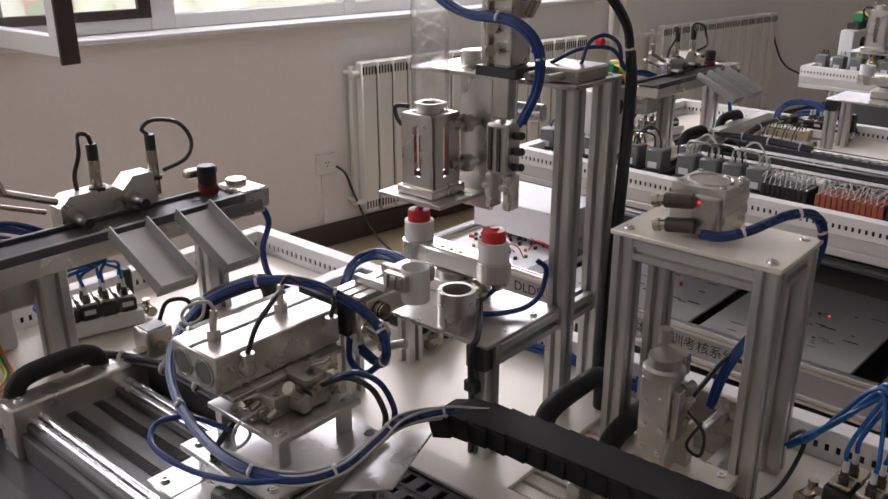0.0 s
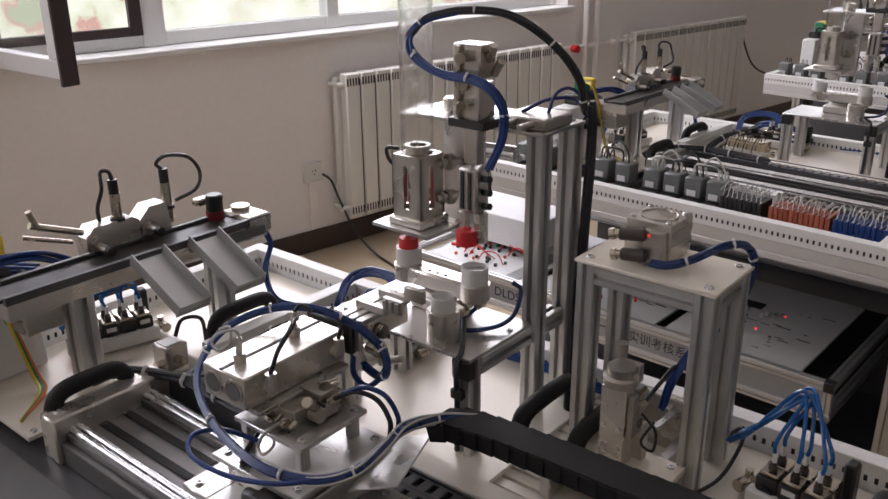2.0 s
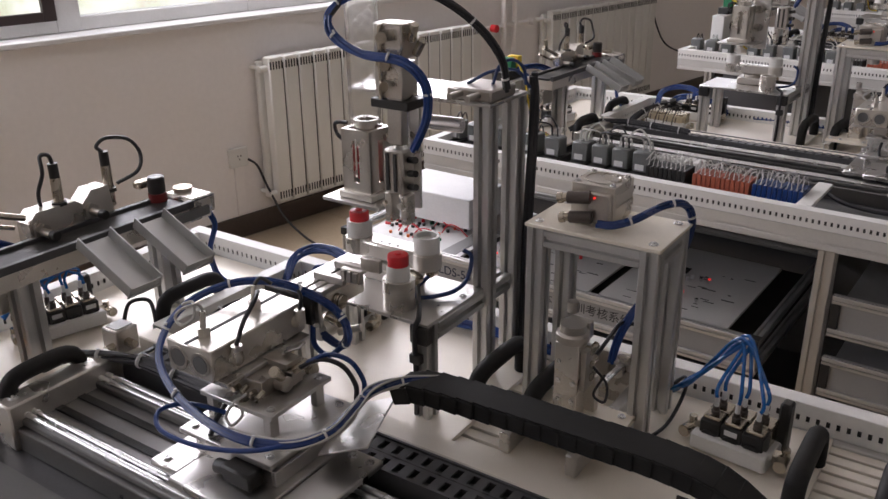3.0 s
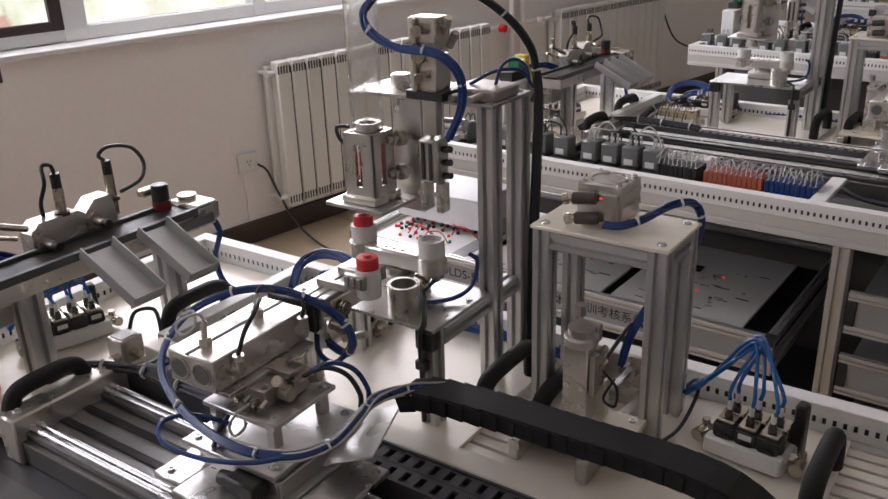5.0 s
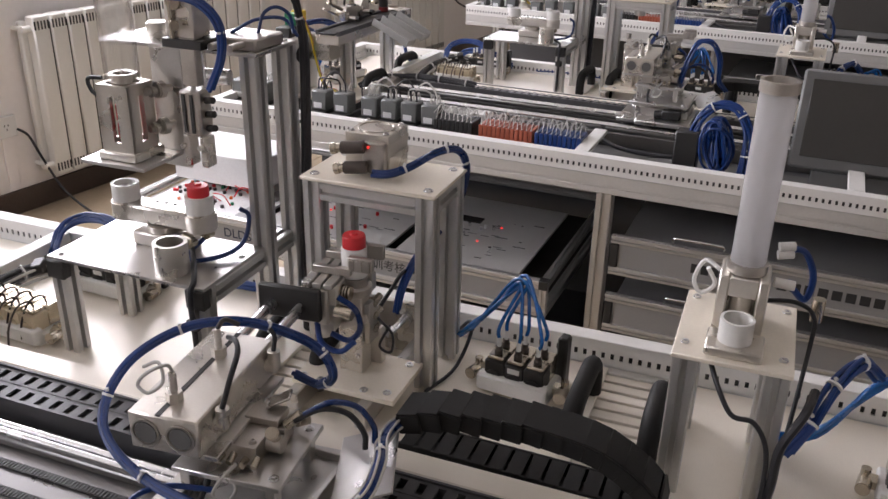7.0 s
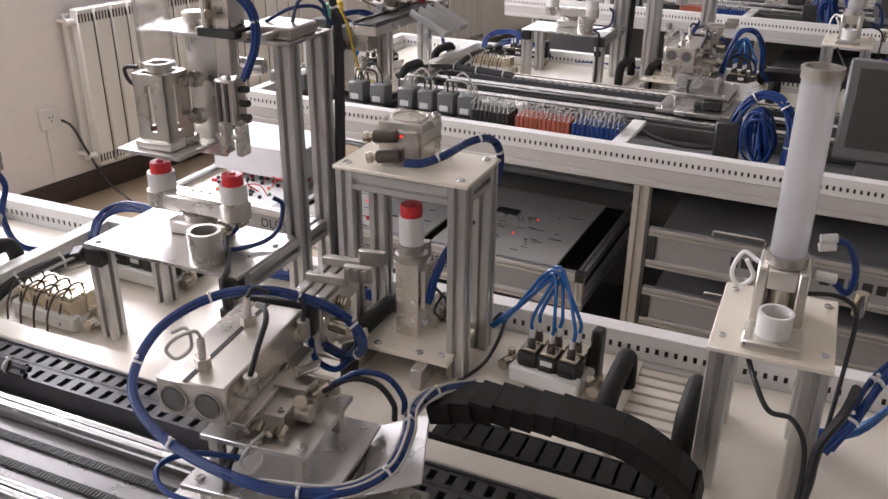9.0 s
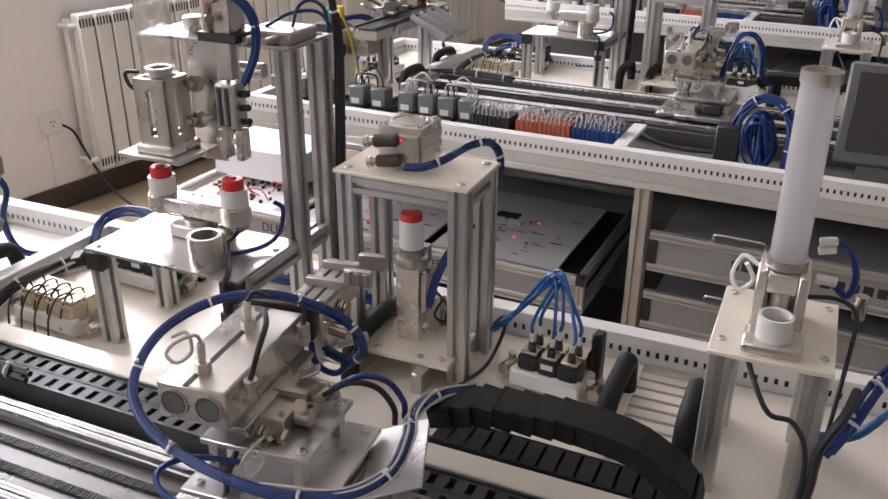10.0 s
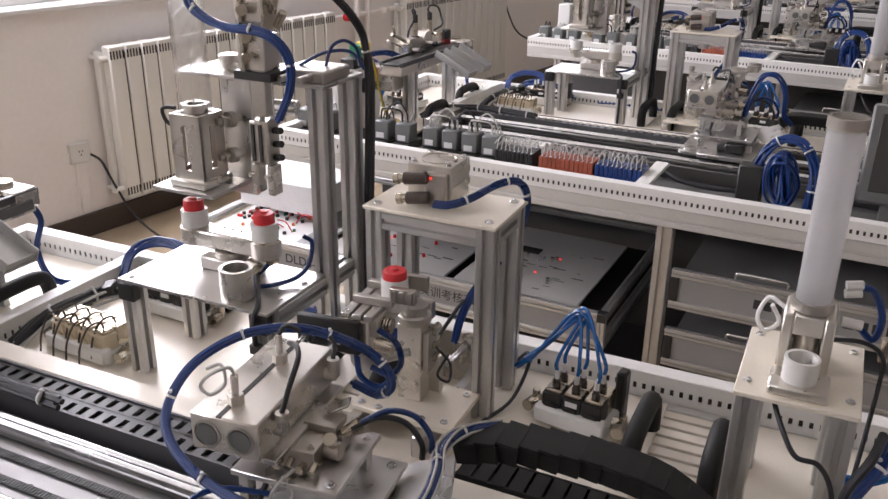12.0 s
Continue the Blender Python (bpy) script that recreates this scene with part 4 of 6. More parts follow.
    cyl(bm, (2.515, .80, 1.241), (2.515, .765, 1.241), .005, 12)
    part("slide_cylinder", bm, M_CAST, root)
    part("dowel", cyl(bm_new(), (2.345, .835, 1.231), (2.345, .835, 1.253), .017, 20, bev=.002), M_PALE, root)
    bm = bm_new()
    hose(bm, [(2.545, .885, 1.245), (2.545, .875, 1.272), (2.532, .862, 1.284), (2.518, .850, 1.275), (2.512, .842, 1.248)], .0026)
    hose(bm, [(2.55, .888, 1.24), (2.535, .875, 1.266), (2.505, .850, 1.266), (2.478, .825, 1.249)], .0026)
    part("slide_hose", bm, M_NAVY, root)
    bm = bundle(bm_new(), [(2.546, .895, .80), (2.546, .90, 1.0), (2.552, .90, 1.20), (2.552, .893, 1.26)], .0050, 2, .0036, 3)
    part("upright_hose", bm, M_CABLE, root)
    return root


mag_root = magazine()


def pick_head():
    """The vertical pick head with its guide block, gripper and the looped hose."""
    root = thing("pick_head", (2.452, .775, 1.236), "aluminium vertical pick head with a looped dark blue hose", "pick head", "pick heads")
    bm = bm_new()
    box(bm, 2.419, 2.467, .758, .795, 1.250, 1.300, .002)
    box(bm, 2.419, 2.467, .758, .795, 1.305, 1.352, .002)
    part("guide_block", bm, M_PALE, root)
    part("slide_plate", box(bm_new(), 2.415, 2.479, .752, .800, 1.237, 1.2495, .001), M_BLACK, root)
    bm = bm_new()
    cyl(bm, (2.439, .7565, 1.30), (2.439, .752, 1.30), .012, 16)
    cyl(bm, (2.433, .754, 1.25), (2.433, .754, 1.35), .0035, 10)
    cyl(bm, (2.439, .752, 1.335), (2.445, .742, 1.335), .008, 14)
    cyl(bm, (2.439, .752, 1.27), (2.447, .742, 1.27), .007, 14)
    part("guide_screw", bm, M_BRASS, root)
    bm = bm_new()
    cyl(bm, (2.471, .775, 1.33), (2.481, .77, 1.352), .006, 12)
    cyl(bm, (2.471, .785, 1.31), (2.485, .782, 1.33), .006, 12)
    part("elbow_fitting", bm, M_BRASS, root)
    return root


head_root = pick_head()
plunger = None


def pick_plunger(root):
    """The rod and gripper below the guide block, which slide up and down in it."""
    p = part("plunger", box(bm_new(), 2.439, 2.465, .757, .772, 1.185, 1.252, .002), M_CAST, root)
    bm = bm_new()
    cyl(bm, (2.443, .774, 1.16), (2.443, .774, 1.34), .0045, 12)
    cyl(bm, (2.461, .774, 1.16), (2.461, .774, 1.34), .0045, 12)
    part("guide_rod", bm, M_STEEL, p)
    bm = bm_new()
    box(bm, 2.435, 2.469, .750, .780, 1.115, 1.180, .003)
    part("gripper_body", bm, M_CAST, p)
    # slots in the body are thin bars in the recess shade colour
    bm = bm_new()
    box(bm, 2.441, 2.446, .748, .7495, 1.12, 1.175, .0)
    box(bm, 2.454, 2.459, .748, .7495, 1.12, 1.175, .0)
    part("gripper_slot", bm, M_RECESS_SHADE, p)
    bm = bm_new()
    for x in (2.438, 2.466):
        box(bm, x - .006, x + .006, .754, .776, 1.068, 1.114, .002)
        cyl(bm, (x, .75, 1.10), (x, .744, 1.10), .004, 10)
    part("gripper_jaw", bm, M_PALE, p)
    bm = bm_new()
    for zz in (1.165, 1.145, 1.125):
        cyl(bm, (2.470, .765, zz), (2.485, .76, zz + .003), .005, 10)
    part("side_fitting", bm, M_BLACK, p)
    loop = [(2.485, .757, 1.185), (2.512, .750, 1.235), (2.513, .745, 1.280), (2.478, .742, 1.307), (2.410, .742, 1.311), (2.360, .745, 1.331), (2.346, .752, 1.356),
            (2.362, .772, 1.379), (2.405, .790, 1.391), (2.470, .820, 1.386), (2.522, .850, 1.350), (2.548, .880, 1.300), (2.553, .893, 1.250)]
    part("loop_hose", bundle(bm_new(), loop[:9], .0030, 4, .0042, 11), M_BLUE, p, "looped dark blue hose bundle")
    part("loop_cable", bundle(bm_new(), loop[6:], .0034, 3, .0032, 12), M_CABLE, p, "black cables in the loop")
    ties(p, loop, .0066, 5, 3)
    return p


plunger = pick_plunger(head_root)


def swing_arm():
    """Arm with a cup at each end, turning about its pedestal."""
    root = thing("swing_arm", (2.386, .75, .972), "pale swing arm with a cup at each end", "swing arm", "swing arms")
    bm = bm_new()
    box(bm, 2.322, 2.450, .731, .769, .972, 1.000, .004)
    for u in (2.320, 2.452):
        cyl(bm, (u, .75, .972), (u, .75, 1.000), .0235, 24, bev=.002)
    part("arm_plate", bm, M_PALE, root)
    for u in (2.320, 2.452):
        cup = part("cup", ring_tube(bm_new(), (u, .75, 0), .0205, .0160, 1.0, 1.026), M_PVC, root)
        part("cup_floor", cyl(bm_new(), (u, .75, 1.0), (u, .75, 1.018), .0158, 20), M_PVC, cup)
    # holes are flat discs painted with the shade of their depth
    bm = bm_new()
    for u in (2.370, 2.386, 2.402):
        cyl(bm, (u, .742, 1.0), (u, .742, 1.0006), .003, 10)
    part("screw_hole", bm, M_RECESS_SHADE, root)
    return root


arm_root = swing_arm()


# ---- press tower ----
def press_tower():
    root = thing("press_tower", (2.725, .815, DECK), "four-post aluminium press tower with an air cylinder on top", "press tower", "press towers")
    u0, u1, v0, v1, zt = 2.637, 2.806, .767, .860, 1.081
    for u in (u0, u1):
        for v in (v0, v1):
            part("post", profile(bm_new(), (u, v, DECK), (u, v, zt - .006), .027), M_PROF, root)
    bm = bm_new()
    for u in (u0, u1):
        profile(bm, (u, v0 + .0136, zt - .020), (u, v1 - .0136, zt - .020), .026)
    for v in (v0, v1):
        profile(bm, (u0 + .0136, v, zt - .020), (u1 - .0136, v, zt - .020), .026)
    part("top_rail", bm, M_PROF, root)
    part("top_plate", box(bm_new(), u0 - .016, u1 + .016, v0 - .016, v1 + .016, zt - .0055, zt, .001), M_CREAM, root)
    bm = bm_new()
    for u in (u0, u1):
        for v in (v0, v1):
            bolt(bm, (u, v, zt), .005)
    part("bolt", bm, M_STEEL, root)
    part("guide_pin", cyl(bm_new(), (2.722, .791, 1.048), (2.722, .791, 1.0752), .008, 16), M_STEEL, root)
    # compact air cylinder
    bm = bm_new()
    box(bm, 2.668, 2.734, .800, .866, zt, zt + .056, .0012)
    for z in (zt + .016, zt + .034):
        box(bm, 2.7345, 2.7355, .801, .865, z, z + .010, .0003)
    part("air_cylinder", bm, M_PALE, root)
    bm = bm_new()
    for u in (2.675, 2.727):
        for v in (.807, .859):
            bolt(bm, (u, v, zt + .056), .0035)
    part("bolt", bm, M_STEEL, root)
    part("port_block", box(bm_new(), 2.700, 2.732, .787, .7998, zt + .008, zt + .048, .002), M_CAST, root)
    bm = bm_new()
    lathe(bm, (2.701, .833, 0), [(0, zt + .0562), (.026, zt + .0562), (.026, zt + .0578), (.0240, zt + .0580), (.0240, zt + .0565), (0, zt + .0565)], 28)
    part("cover_ring", bm, M_PALE, root)
    for zz, uu in ((.040, 2.684), (.012, 2.688)):
        bm = bm_new()
        cyl(bm, (uu + .012, .7995, zt + zz), (uu + .012, .782, zt + zz), .0070, 14, bev=.0008)
        cyl(bm, (uu + .022, .782, zt + zz + .003), (uu - .010, .776, zt + zz), .0088, 16, bev=.001)
        fv = part("flow_valve", bm, M_FIT, root, "brown-grey flow control fitting")
        bm = bm_new()
        cyl(bm, (uu - .010, .776, zt + zz), (uu - .016, .775, zt + zz - .001), .0062, 14)
        cyl(bm, (uu - .016, .775, zt + zz - .001), (uu - .024, .773, zt + zz - .003), .0080, 14, bev=.001)
        part("adjusting_knob", bm, M_BRASS, fv, "knurled metal adjusting knob")
    part("indicator", cyl(bm_new(), (2.710, .7865, zt + .042), (2.710, .7850, zt + .042), .0016, 8), M_LED, root, "small lit red indicator")
    pts = [(2.722, .774, zt + .010), (2.745, .778, zt + .012), (2.768, .796, zt + .020), (2.792, .824, zt + .034), (2.812, .850, zt + .034), (2.819, .868, zt + .018), (2.817, .884, zt - .02), (2.80, .892, zt - .08), (2.78, .86, zt - .14), (2.765, .85, zt - .20)]
    part("bundle_hose", bundle(bm_new(), pts, .0031, 3, .0031, 4), M_NAVY, root)
    inner = [(2.795, .86, zt - .085), (2.785, .835, zt - .10), (2.768, .81, zt - .13), (2.758, .79, zt - .165), (2.752, .785, zt - .20)]
    part("inner_hose", bundle(bm_new(), inner, .0026, 4, .004, 14), M_BLUE, root)
    ties(root, pts, .0068, 7, 4)
    return root


press_root = press_tower()


def press_slide():
    """The sliding plate with its lift column, in its front position."""
    root = thing("press_slide", (2.715, .74, DECK), "sliding cream plate with a square grey lift column", "press slide", "press slides")
    zb = .822
    part("base_plate", box(bm_new(), 2.652, 2.806, .652, .758, zb - .008, zb, .001), M_CREAM, root)
    bm = bm_new()
    box(bm, 2.655, 2.672, .63, .85, DECK, zb - .0085, .002)
    box(bm, 2.758, 2.775, .63, .85, DECK, zb - .0085, .002)
    part("slide_rail", bm, M_ALU, root)
    bm = bm_new()
    for u, v in ((2.664, .664), (2.692, .662), (2.758, .662), (2.790, .668), (2.664, .744), (2.790, .744)):
        bolt(bm, (u, v, zb), .0045)
    part("plate_bolt", bm, M_STEEL, root)
    part("column", box(bm_new(), 2.703, 2.739, .698, .726, zb, .940, .0012), M_PALE, root, "square grey lift column")
    part("column_back", box(bm_new(), 2.735, 2.752, .732, .746, zb, .880, .0008), M_PALE, root)
    part("column_side", box(bm_new(), 2.7395, 2.748, .704, .732, .868, .930, .0008), M_CAST, root)
    bm = bm_new()
    lathe(bm, (2.722, .714, 0), [(0, .9402), (.0225, .9402), (.0235, .9415), (.0235, .9515), (.0215, .953), (.0185, .954), (.0185, .9655), (0, .9655)], 30)
    box(bm, 2.700, 2.736, .738, .752, .932, .958, .001)
    cyl(bm, (2.702, .752, .962), (2.702, .752, .978), .008, 14)
    part("column_head", bm, M_CAST, root)
    bm = bm_new()
    for zz in (.925, .905, .885):
        cyl(bm, (2.737, .725, zz), (2.750, .722, zz), .006, 12)
        cyl(bm, (2.746, .724, zz), (2.748, .738, zz + .004), .005, 12)
    part("side_fitting", bm, M_BRASS, root)
    bm = bm_new()
    for k in range(5):
        bolt(bm, (2.710 if k < 3 else 2.732, .698, .85 + .03 * (k % 3)), .003, .002, (0, -1, 0))
    part("column_screw", bm, M_STEEL, root)
    bm = bm_new()
    hose(bm, [(2.750, .725, .90), (2.765, .74, .87), (2.770, .725, .85), (2.755, .72, .86), (2.760, .745, .88)], .002)
    hose(bm, [(2.745, .735, .905), (2.755, .765, .93), (2.758, .80, .94), (2.766, .83, .925)], .003)
    part("thin_wire", bm, M_CABLE, root)
    return root


slide_root = press_slide()


def stop_unit():
    root = thing("stop_unit", (2.79, .875, DECK), "pale stop plate with a long adjusting screw", "stop", "press stops")
    part("stop_plate", box(bm_new(), 2.698, 2.766, .8385, .8485, DECK, .866, .002), M_PALE, root)
    bm = bm_new()
    cyl(bm, (2.742, .8385, .840), (2.738, .786, .838), .0055, 16)
    cyl(bm, (2.742, .8385, .840), (2.7414, .830, .8397), .013, 18, bev=.001)
    part("stop_screw", bm, M_STEEL, root)
    part("thin_wire", hose(bm_new(), [(2.80, .892, .79), (2.830, .886, .83), (2.838, .868, .815), (2.834, .81, DECK + .008), (2.815, .745, DECK + .004)], .0028), M_CABLE, root)
    return root


stop_root = stop_unit()


def press_rod():
    root = thing("press_rod", (2.722, .791, 1.05), "pale round press rod under the tower plate", "press rod", "press rods")
    bm = cyl(bm_new(), (2.722, .791, 1.040), (2.722, .791, 1.060), .012, 20)
    cyl(bm, (2.722, .791, 1.0295), (2.722, .791, 1.044), .0165, 24, bev=.0015)
    part("rod", bm, M_ALU, root)
    return root


rod_root = press_rod()


# ---- tube feeder ----
def tube_feeder():
    root = thing("tube_feeder", (3.215, .75, DECK), "milky acrylic feed tube on a cream plate with aluminium legs", "tube feeder", "tube feeders")
    zp = .975
    u0, u1, v0, v1 = 3.149, 3.282, .663, .836
    part("top_plate", box(bm_new(), u0, u1, v0, v1, zp - .006, zp, .001), M_CREAM, root)
    for u in (u0 + .016, u1 - .016):
        for v in (v0 + .016, v1 - .016):
            part("leg", profile(bm_new(), (u, v, DECK), (u, v, zp - .006), .028), M_PROF, root)
    bm = bm_new()
    for u in (u0 + .012, u1 - .012):
        for v in (v0 + .03, v1 - .02):
            bolt(bm, (u, v, zp), .004)
    part("bolt", bm, M_STEEL, root)
    tu, tv = 3.214, .765
    bm = bm_new()
    for x in (-1, 1):
        box(bm, tu + x * .0225 - .006, tu + x * .0225 + .006, tv - .028, tv + .028, zp, zp + .072, .002)
    box(bm, tu - .0163, tu + .0163, tv - .0275, tv + .0275, zp + .047, zp + .071, .001)
    box(bm, tu - .0163, tu + .0163, tv + .012, tv + .0275, zp, zp + .0468, .001)
    cyl(bm, (tu, tv + .002, zp), (tu, tv + .002, zp + .046), .0135, 20)
    part("tube_holder", bm, M_PALE, root)
    part("lower_ring", ring_tube(bm_new(), (tu, tv, 0), .0235, .017, zp + .0722, zp + .084), M_CAST, root)
    part("feed_tube", ring_tube(bm_new(), (tu, tv, 0), .0200, .0180, zp + .084, 1.262, 36), M_FROST, root, "milky white acrylic tube")
    part("upper_ring", ring_tube(bm_new(), (tu, tv, 0), .0216, .0178, 1.261, 1.274, 36), M_CAST, root, "grey ring round the tube mouth")
    part("slide_block", box(bm_new(), 3.183, 3.247, .672, .722, zp, zp + .012, .002), M_PALE, root)
    part("receiver_cup", ring_tube(bm_new(), (3.214, .699, 0), .0192, .0160, zp + .0122, zp + .040), M_PVC, root, "white receiver ring")
    bm = bm_new()
    hose(bm, [(3.185, .79, zp + .055), (3.165, .80, zp + .06), (3.155, .795, zp + .035), (3.165, .80, zp + .015), (3.18, .80, zp + .03), (3.17, .79, zp + .055)], .0028)
    part("white_wire", bm, M_TIE, root)
    bm = bm_new()
    hose(bm, [(3.255, .78, zp + .10), (3.275, .79, zp + .095), (3.29, .80, zp + .06), (3.285, .80, zp + .03), (3.262, .80, zp + .05)], .0042)
    part("blue_hose", bm, M_BLUE, root)
    bm = bm_new()
    for zz in (.105, .095):
        cyl(bm, (3.245, .77, zp + zz), (3.262, .775, zp + zz + .002), .0055, 12)
    cyl(bm, (3.247, .77, zp + .06), (3.27, .772, zp + .058), .006, 12)
    part("push_fitting", bm, M_PVC, root)
    bm = bm_new()
    hose(bm, [(3.238, .768, zp + .035), (3.275, .775, zp + .036), (3.298, .778, zp + .02), (3.300, .77, zp - .02), (3.288, .70, DECK + .05), (3.278, .66, DECK + .004)], .0028)
    hose(bm, [(3.19, .690, zp - .010), (3.205, .662, zp - .030), (3.225, .647, zp - .055), (3.25, .648, zp - .06), (3.268, .645, zp - .09), (3.272, .640, DECK + .05), (3.268, .640, DECK + .003)], .0030)
    hose(bm, [(3.274, .642, DECK + .003), (3.280, .642, DECK + .06), (3.282, .646, DECK + .11), (3.30, .66, DECK + .15), (3.31, .70, DECK + .16)], .0055)
    part("black_cable", bm, M_CABLE, root)
    pts = [(3.29, .66, DECK + .10), (3.31, .68, DECK + .13), (3.33, .72, DECK + .16), (3.36, .77, DECK + .17), (3.385, .80, DECK + .14)]
    part("bundle_hose", bundle(bm_new(), pts, .0032, 5, .006, 8), M_BLUE, root)
    ties(root, pts, .011, 4, 4)
    bm = bm_new()
    cyl(bm, (3.305, .83, zp - .01), (3.305, .83, zp + .02), .008, 12)
    part("sensor_plug", bm, M_BRASS, root)
    spread(root, (1, 2, 3, 4))


tube_feeder()


# ---- transfer carriage ----
def carriage():
    root = thing("transfer_carriage", (2.44, .38, .823), "aluminium carriage saddle with bolted flanges on the guide rails", "carriage", "transfer carriages")
    part("saddle", box(bm_new(), 2.375, 2.520, .285, .470, .824, .836, .002), M_ALU, root)
    for u0, u1 in ((2.322, 2.374), (2.521, 2.580)):
        part("flange", box(bm_new(), u0, u1, .30, .465, .824, .834, .002), M_ALU, root)
    bm = bm_new()
    for u in (2.340, 2.540, 2.568):
        for v in (.315, .450):
            bolt(bm, (u, v, .834), .005)
    part("flange_bolt", bm, M_STEEL, root)
    for nm, b6 in (("body_side", (2.362, 2.368, .345, .49, .836, .858)), ("body_side", (2.500, 2.506, .345, .49, .836, .858)), ("body_end", (2.368, 2.500, .345, .351, .836, .858)), ("body_end", (2.368, 2.500, .484, .49, .836, .858))):
        part(nm, box(bm_new(), *b6, .001), M_ALU, root)
    bm = bm_new()
    box(bm, 2.44, 2.49, .316, .342, .838, .862, .003)
    cyl(bm, (2.42, .33, .845), (2.44, .33, .848), .010, 14)
    part("lift_motor", bm, M_BLACK, root)
    bm = bm_new()
    turned_box(bm, (2.535, .47, .868), (.07, .12, .003), (0, -18, 20), .001)
    part("guard_sheet", bm, M_ALU, root, "bent bright guard sheet")
    return root


car_root = carriage()


def handling_unit():
    """All that rises and sinks on the carriage: table, bridge, cylinder block and hoses."""
    root = thing("handling_unit", (2.43, .42, .860), "pneumatic handling unit with a big looped blue hose", "handling unit", "handling units")
    part("skirt", box(bm_new(), 2.370, 2.498, .354, .482, .846, .866, .001), M_ALU, root)
    part("body_plate", box(bm_new(), 2.345, 2.505, .335, .500, .866, .873, .001), M_ALU, root)
    for u in (2.362, 2.462):
        for v in (.385, .475):
            part("bridge_leg", box(bm_new(), u - .006, u + .006, v - .008, v + .008, .873, .905, .001), M_ALU, root)
    part("bridge_plate", box(bm_new(), 2.350, 2.476, .372, .490, .905, .912, .001), M_ALU, root)
    bm = bm_new()
    for u, v in ((2.464, .477), (2.464, .385)):
        bolt(bm, (u, v, .912), .0045)
    for u, v in ((2.49, .487), (2.49, .35), (2.36, .35)):
        bolt(bm, (u, v, .873), .0045)
    part("bolt", bm, M_STEEL, root)
    bm = bm_new()
    box(bm, 2.395, 2.438, .398, .474, .912, .936, .0008)
    box(bm, 2.400, 2.446, .462, .486, .914, .930, .0008)
    bolt(bm, (2.404, .408, .936), .0035)
    bolt(bm, (2.430, .408, .936), .0035)
    cyl(bm, (2.438, .428, .924), (2.456, .428, .924), .0105, 20, bev=.001)
    box(bm, 2.4382, 2.452, .440, .462, .914, .934, .0008)
    box(bm, 2.405, 2.445, .438, .468, .936, .945, .0008)
    part("rotary_unit", bm, M_CAST, root)
    bm = bm_new()
    cyl(bm, (2.448, .425, .934), (2.452, .412, .948), .0062, 14)
    cyl(bm, (2.452, .412, .948), (2.454, .406, .954), .0074, 14, bev=.001)
    cyl(bm, (2.450, .448, .934), (2.466, .455, .948), .006, 14)
    cyl(bm, (2.452, .470, .924), (2.466, .472, .930), .0062, 14)
    for k in range(4):
        cyl(bm, (2.398 + .014 * k, .398, .920 + .004 * (k % 2)), (2.398 + .014 * k, .386, .920), .0042, 10)
    part("unit_fitting", bm, M_BRASS, root)
    part("sensor_tab", turned_box(bm_new(), (2.435, .465, .955), (.030, .020, .003), (0, -25, 15), .001), M_ALU, root)
    z0, z1 = .943, .988
    part("arm_block", box(bm_new(), 2.318, 2.398, .356, .532, z0, z1, .002), M_PALE, root)
    # groove is a thin raised strip, its shade painted on
    part("block_groove", box(bm_new(), 2.350, 2.356, .357, .531, z1 - .002, z1 + .0006, 0), M_RECESS_SHADE, root)
    for u in (2.338, 2.378):
        bm = lathe(bm_new(), (u, .3556, (z0 + z1) / 2), [(.0165, 0), (.0165, -.0015), (.0145, -.0015), (.014, .0), (0, .0)], 24, 'Y')
        part("bore_ring", bm, M_CAST, root)
        part("bore", cyl(bm_new(), (u, .3555, (z0 + z1) / 2), (u, .3545, (z0 + z1) / 2), .0125, 22), M_GREY, root)
    part("block_plate", box(bm_new(), 2.312, 2.412, .365, .525, z0 - .007, z0 - .0005, .001), M_ALU, root)
    part("block_post", box(bm_new(), 2.36, 2.394, .40, .47, .9125, z0 - .0075, .002), M_CAST, root)
    for v in (.392, .485):
        bm = bm_new()
        cyl(bm, (2.356, v - .006, z1), (2.356, v - .006, z1 + .012), .0088, 6)
        cyl(bm, (2.356, v - .006, z1 + .012), (2.354, v - .002, z1 + .032), .0042, 12)
        part("block_fitting", bm, M_PALE, root, "pale metal push-in fitting")
    for v in (.392, .512):
        bm = bm_new()
        cyl(bm, (2.398, v, z0 + .022), (2.410, v, z0 + .022), .0085, 14)
        cyl(bm, (2.407, v, z0 + .020), (2.407, v, z0 + .042), .0075, 14)
        part("block_fitting", bm, M_PALE, root, "pale metal push-in fitting")
    bm = hose(bm_new(), [(2.353, .392, z1 + .032), (2.351, .385, z1 + .043), (2.336, .372, z1 + .038), (2.328, .367, z1 + .026), (2.341, .365, z1 + .020), (2.351, .377, z1 + .028), (2.341, .387, z1 + .043), (2.326, .382, z1 + .038)], .0019)
    part("coiled_wire", bm, M_WIRE, root)
    for pts, r in (([(2.407, .392, z0 + .042), (2.413, .402, z0 + .072), (2.411, .425, z0 + .090), (2.398, .445, z0 + .092), (2.375, .47, z0 + .078)], .0030),
                   ([(2.353, .485, z1 + .032), (2.361, .490, z1 + .042), (2.376, .495, z1 + .035)], .0028), ([(2.407, .512, z0 + .042), (2.407, .517, z0 + .058), (2.40, .520, z0 + .066)], .0028)):
        part("arm_hose", hose(bm_new(), pts, r), M_CABLE, root)
